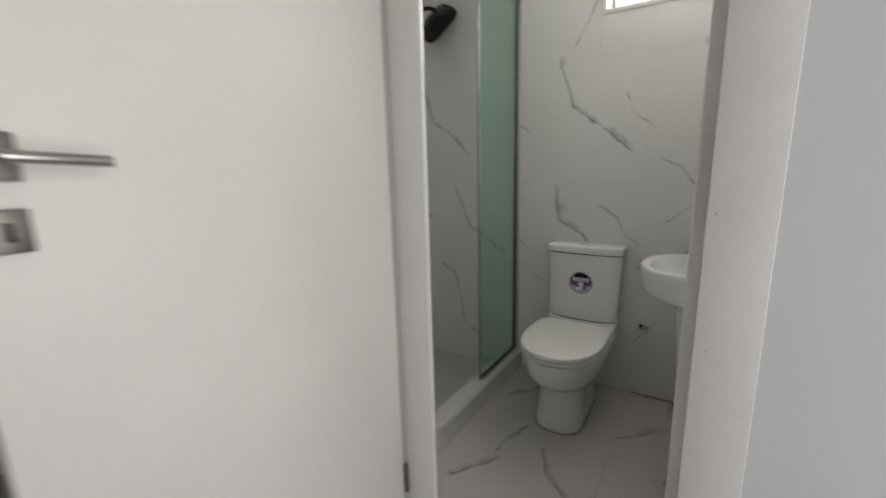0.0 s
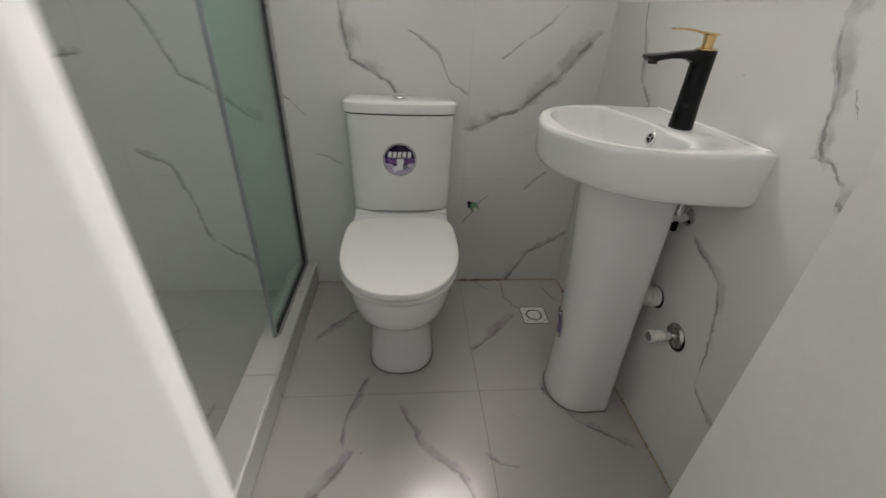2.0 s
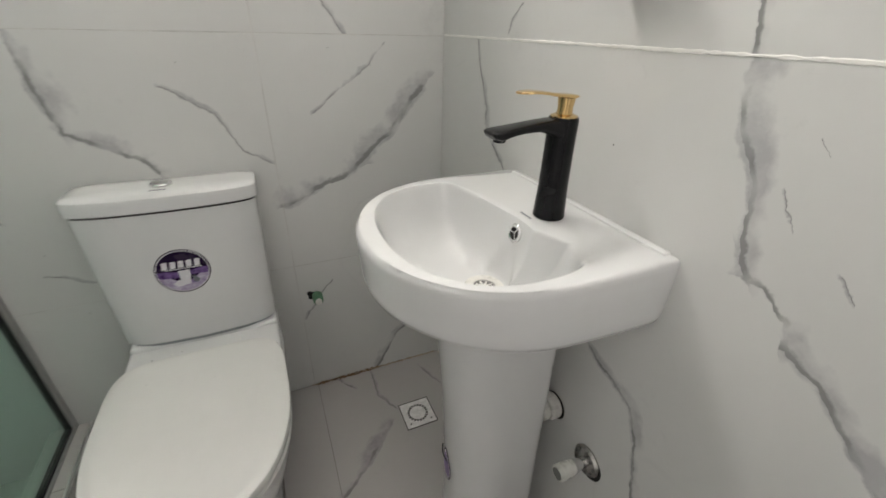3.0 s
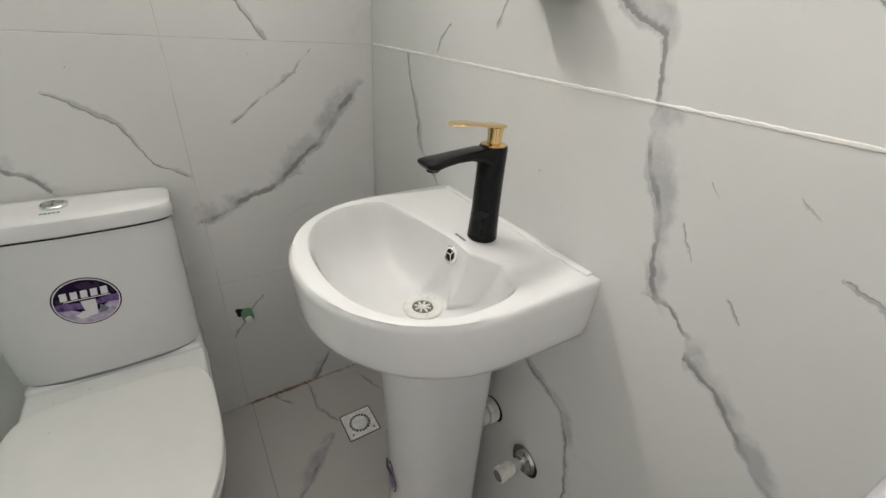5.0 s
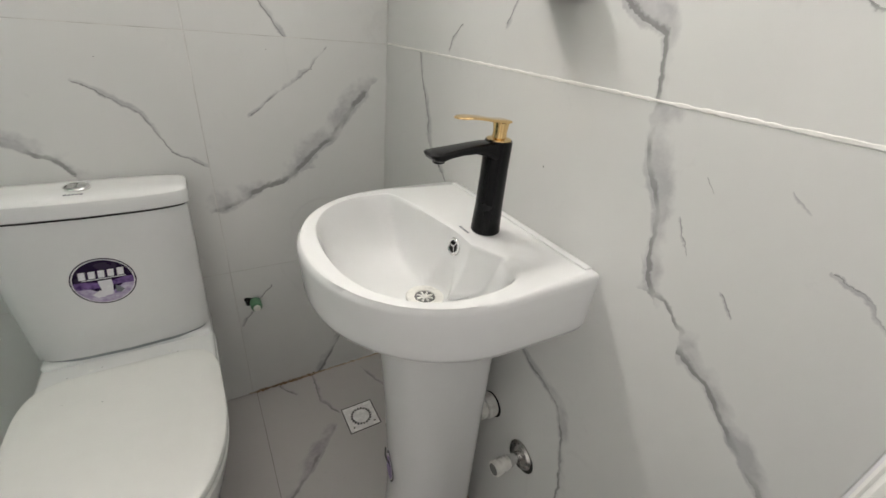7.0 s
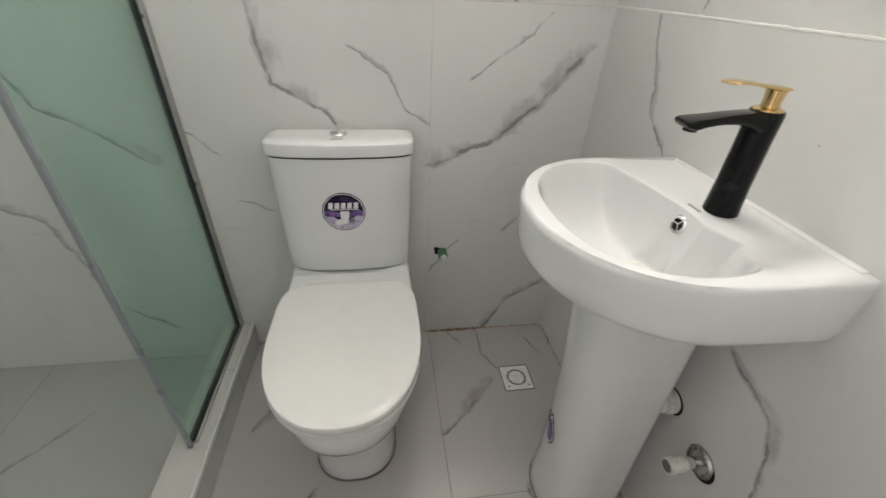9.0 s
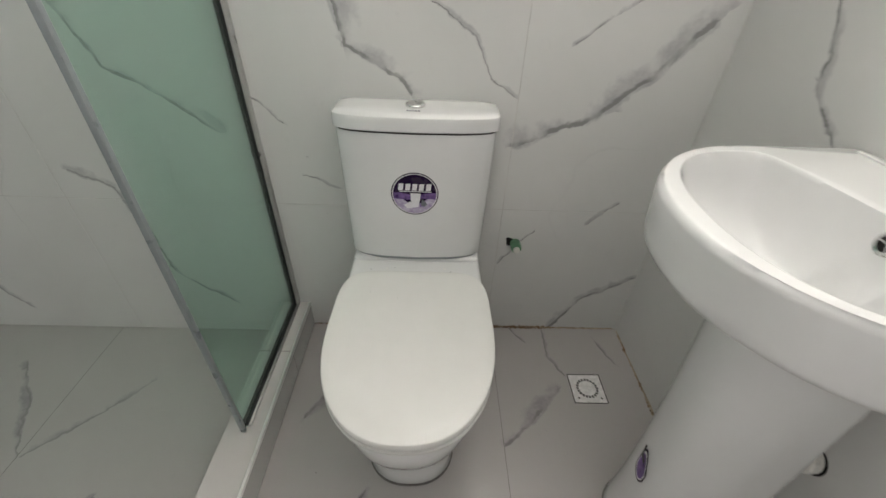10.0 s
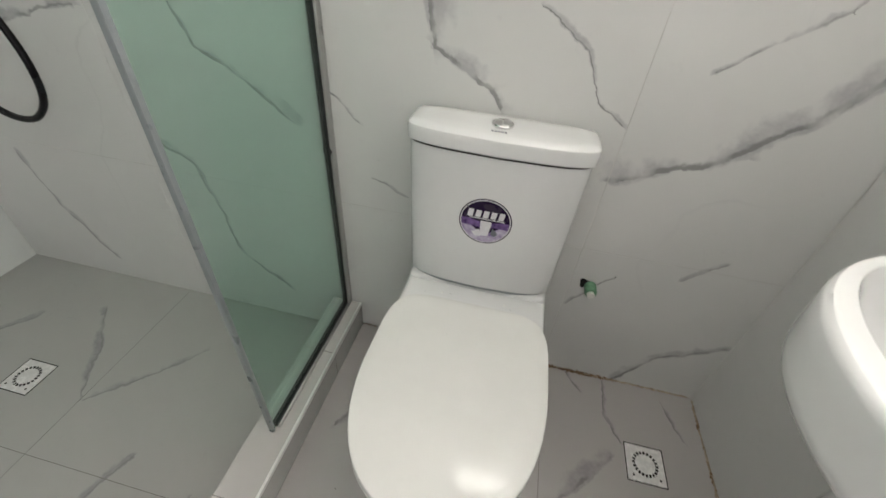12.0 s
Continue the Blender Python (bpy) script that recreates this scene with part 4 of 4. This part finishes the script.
def floor_drain(x, y, z, turn, label):
    d = thing("floor_drain", label, "drain", (x, y, z), group="floor drains")
    t = pose(x, y, z, 0, 0, turn)
    plate = part("plate", boxes((-0.048, 0.048, -0.048, 0.048, -0.002, 0.0012), bevel=0.0008, segments=1, turn=t), M["drain"], d)
    for sx, sy, lx, ly in ((0, 0.0495, 0.05, 0.0014), (0, -0.0495, 0.05, 0.0014), (0.0495, 0, 0.0014, 0.05), (-0.0495, 0, 0.0014, 0.05)):
        part("gap", boxes((sx - lx, sx + lx, sy - ly, sy + ly, -0.002, 0.0004), turn=t), M["hole"], d)
    for k in range(20):
        part("slot", boxes((-0.0030, 0.0030, 0.0258, 0.0335, 0.0008, 0.0017), turn=t @ pose(0, 0, 0, 0, 0, k * 18)), M["hole"], plate)
    part("cover", spin([(0.0245, 0.0012), (0.0245, 0.0022), (0.023, 0.0028)], t, 32), M["drain"], plate)
    for sx, sy in ((-0.034, -0.034), (0.034, -0.034)):
        part("screw", spin([(0.003, 0.0012), (0.003, 0.0019)], t @ pose(sx, sy, 0), 10), M["hole"], plate)
    return d


floor_drain(-0.171, -0.245, 0.0, 0, "square white floor drain with a ring of slots in the tiles")
floor_drain(-1.926, -0.430, -0.04, 0, "square floor drain sunk in the shower floor tiles")

# small chips and specks of dirt
def speck(parent, place, size, axis):
    """A flat fleck of dirt, lying square to an axis (0 x, 1 y, 2 z)."""
    turn = {0: pose(*place, 0, 90, 0), 1: pose(*place, 90, 0, 0), 2: pose(*place)}[axis]
    return part("speck", spin([(size, -0.0002), (size * 0.8, 0.0003)], turn @ Matrix.Diagonal((1, 0.55, 1, 1)), 7), M["hole"], parent)


for x, y in ((-0.115, -0.166), (-0.055, -0.158), (0.090, -0.170)):
    speck(toilet, (TX + x, y, 0.3882), 0.0013, 2)
for x, y in ((-0.035, -0.30), (0.03, -0.31), (-0.10, -0.28)):
    speck(toilet, (TX + x, y, 0.4158), 0.0010, 2)
for x, z in ((-0.186, 1.095), (-0.180, 0.86), (-0.17, 0.55)):
    speck(door_frame, (x, HALL - 0.0038, z), 0.0016, 1)
for y, z in ((-0.64, 0.95),):
    speck(wall_right, (-0.0003, y, z), 0.0016, 0)
for x, z in ((-0.62, 1.02), (-0.30, 1.05), (-0.95, 0.45), (-0.98, 0.62), (-0.20, 1.01)):
    speck(wall_back, (x, -0.0003, z), 0.0014, 1)
for x, y in ((-0.80, -0.80), (-0.93, -0.50), (-0.62, -0.92), (-0.36, -0.70)):
    speck(floor_bed, (x, y, 0.0003), 0.0018, 2)

# crumbs and smears of mortar along the wall joints
rnd = random.Random(4)


def crumbs(name, label, places):
    verts, faces = [], []
    for (x, y, z), s in places:
        k = len(verts)
        for dx, dy, dz in ((1, 0, 0), (0, 1, 0), (-1, 0, 0), (0, -1, 0), (0, 0, 0.8), (0, 0, -0.5)):
            f = s * rnd.uniform(0.6, 1.3)
            verts.append((x + dx * f, y + dy * f, z + dz * f))
        faces += [(k, k + 1, k + 4), (k + 1, k + 2, k + 4), (k + 2, k + 3, k + 4), (k + 3, k, k + 4), (k + 1, k, k + 5), (k + 2, k + 1, k + 5), (k + 3, k + 2, k + 5), (k, k + 3, k + 5)]
    return tagged(part(name, (verts, faces), M["dirt"], None, label, smooth=0), category="debris", kind="stuff")


line_back = [((x, -rnd.uniform(0.0, 0.006), rnd.uniform(0.0, 0.010) * rnd.random()), rnd.uniform(0.0015, 0.0048)) for x in [rnd.triangular(-0.47, -0.20, -0.36) if rnd.random() < 0.5 else rnd.choice((-0.43, -0.36, -0.335, -0.30, -0.27)) + rnd.gauss(0, 0.008) for _ in range(190)]]
line_back += [((x, -rnd.uniform(0.0, 0.006), rnd.uniform(0.0, 0.008) * rnd.random()), rnd.uniform(0.001, 0.0034)) for x in [rnd.choice((-1.03, -0.96, -0.90, -0.87)) + rnd.gauss(0, 0.012) for _ in range(60)]]
line_side = [((-rnd.uniform(0.0, 0.005), y, rnd.uniform(0.0, 0.006)), rnd.uniform(0.001, 0.003)) for y in [rnd.uniform(-1.05, -0.05) for _ in range(110)]]
line_side += [((-rnd.uniform(0.0, 0.006), y, rnd.uniform(0.0, 0.010) * rnd.random()), rnd.uniform(0.0015, 0.0045)) for y in [rnd.choice((-0.09, -0.24, -0.30, -0.335, -0.43, -0.47, -0.52)) + rnd.gauss(0, 0.012) for _ in range(110)]]
crumbs("mortar_crumbs", "brown mortar crumbs along the joint of wall and floor", line_back + line_side)



def bead(start, end, side, low, high):
    """An uneven strip of caulk in the corner of floor and wall."""
    a, b, n = Vector(start), Vector(end), 90
    rows_of = []
    for k in range(n + 1):
        p, w, h = a.lerp(b, k / n), rnd.uniform(low, high), rnd.uniform(low, high)
        rows_of.append([p + Vector((0, 0, 0.0)), p + Vector(side) * w, p + Vector(side) * w * 0.45 + Vector((0, 0, h * 0.45)), p + Vector((0, 0, h))])
    return loft(rows_of)


tagged(part("caulk_strip", bead((0, -0.012, 0.0003), (0, FRONT, 0.0003), (-1, 0, 0), 0.002, 0.007), M["caulk"], None, "stained uneven caulk along the side wall", smooth=0), category="caulk", kind="stuff")
tagged(part("caulk_strip", bead((-0.47, -0.0003, 0.0003), (-0.012, -0.0003, 0.0003), (0, -1, 0), 0.002, 0.006), M["caulk"], None, "brown-stained uneven caulk along the back wall", smooth=0), category="caulk", kind="stuff")

# ---- tiles, each a piece of its own ----


def tile(parent, material, axes, u0, u1, v0, v1, face, out, thick=0.009):
    """One tile in the plane of two axes, its glazed face at `face`, looking along out (+1 or -1) of the third axis."""
    h, c = JOINT / 2, 0.0006
    third = ({0, 1, 2} - set(axes)).pop()
    verts = []
    for inset, depth in ((0, SUNK + 0.001), (0, c * 0.8), (c, 0)):
        for u, v in ((u0 + h + inset, v0 + h + inset), (u1 - h - inset, v0 + h + inset), (u1 - h - inset, v1 - h - inset), (u0 + h + inset, v1 - h - inset)):
            p = [0, 0, 0]
            p[axes[0]], p[axes[1]], p[third] = u, v, face - out * depth
            verts.append(p)
    faces = [(r * 4 + k, r * 4 + (k + 1) % 4, r * 4 + 4 + (k + 1) % 4, r * 4 + 4 + k) for r in (0, 1) for k in range(4)] + [(8, 9, 10, 11)]
    bm = bmesh.new()
    vs = [bm.verts.new(v) for v in verts]
    for f in faces:
        bm.faces.new([vs[i] for i in f])
    me = bpy.data.meshes.new("tile")
    bm.faces.ensure_lookup_table()
    bm.normal_update()
    n = bm.faces[8].normal
    if n[third] * out < 0:
        bmesh.ops.reverse_faces(bm, faces=bm.faces[:])
    bm.to_mesh(me)
    bm.free()
    me.materials.append(material)
    return child(new("tile", me), parent)


ROWS_Z = (-0.05, 0.478, 1.078, 1.678, TOP)
for z_lo, z_hi in zip(ROWS_Z, ROWS_Z[1:]):
    low = z_hi < 1.2
    mat = M["back_mid"] if low else M["back_high"]
    lo = max(z_lo, 0.0)
    if z_hi < TOP:
        tile(wall_back, mat, (0, 2), -0.459, 0.0, lo, z_hi, 0.0, -1)
        tile(wall_back, mat, (0, 2), -1.125, -0.459, lo, z_hi, 0.0, -1)
    else:
        tile(wall_back, mat, (0, 2), -0.459, WIN[1], lo, WIN[2], 0.0, -1)
        tile(wall_back, mat, (0, 2), WIN[1], 0.0, lo, TOP, 0.0, -1)
        tile(wall_back, mat, (0, 2), WIN[0], -0.459, lo, WIN[2], 0.0, -1)
        tile(wall_back, mat, (0, 2), -1.125, WIN[0], lo, TOP, 0.0, -1)
        tile(wall_back, mat, (0, 2), WIN[0], WIN[1], WIN[3], TOP, 0.0, -1)
    tile(wall_back, M["back_shower"], (0, 2), -1.659, -1.122, z_lo, z_hi, 0.0, -1)
    tile(wall_back, M["back_shower"], (0, 2), LEFT, -1.659, z_lo, z_hi, 0.0, -1)
    for y_lo, y_hi in ((SHOWER_FRONT, -0.6), (-0.6, 0.0)):
        tile(wall_left, M["plain_tile"], (1, 2), y_lo, y_hi, z_lo, z_hi, LEFT, 1)
smudges = [rnd.uniform(0.0012, 0.0030) for _ in range(140)]
rows_of = [[Vector((-d, -0.004 - 1.108 * k / 139, 1.080 + s * h)) for d, s in ((0.0, 1), (0.0008, 0.6), (0.0008, -0.6), (0.0, -1))] for k, h in enumerate(smudges)]
part("grout_bead", loft(rows_of), M["white_grout"], wall_right, "smeared white grout line")
for z_lo, z_hi in ((0.0, 1.080), (1.080, TOP)):
    tile(wall_right, M["right_low" if z_lo < 1 else "right_high"], (1, 2), FRONT, 0.0, z_lo, z_hi, 0.0, -1)
for a, b in ((-1.056, -0.448), (-0.448, 0.0)):
    for c, d in ((HALL, -0.606), (-0.606, 0.0)):
        tile(floor_bed, M["floor"], (0, 1), a, b, c, d, 0.0, 1)
for a, b in ((LEFT, -1.725), (-1.725, KX0)):
    for c, d in ((SHOWER_FRONT, -0.606), (-0.606, 0.0)):
        tile(shower_bed, M["shower_floor"], (0, 1), a, b, c, d, -0.04, 1)
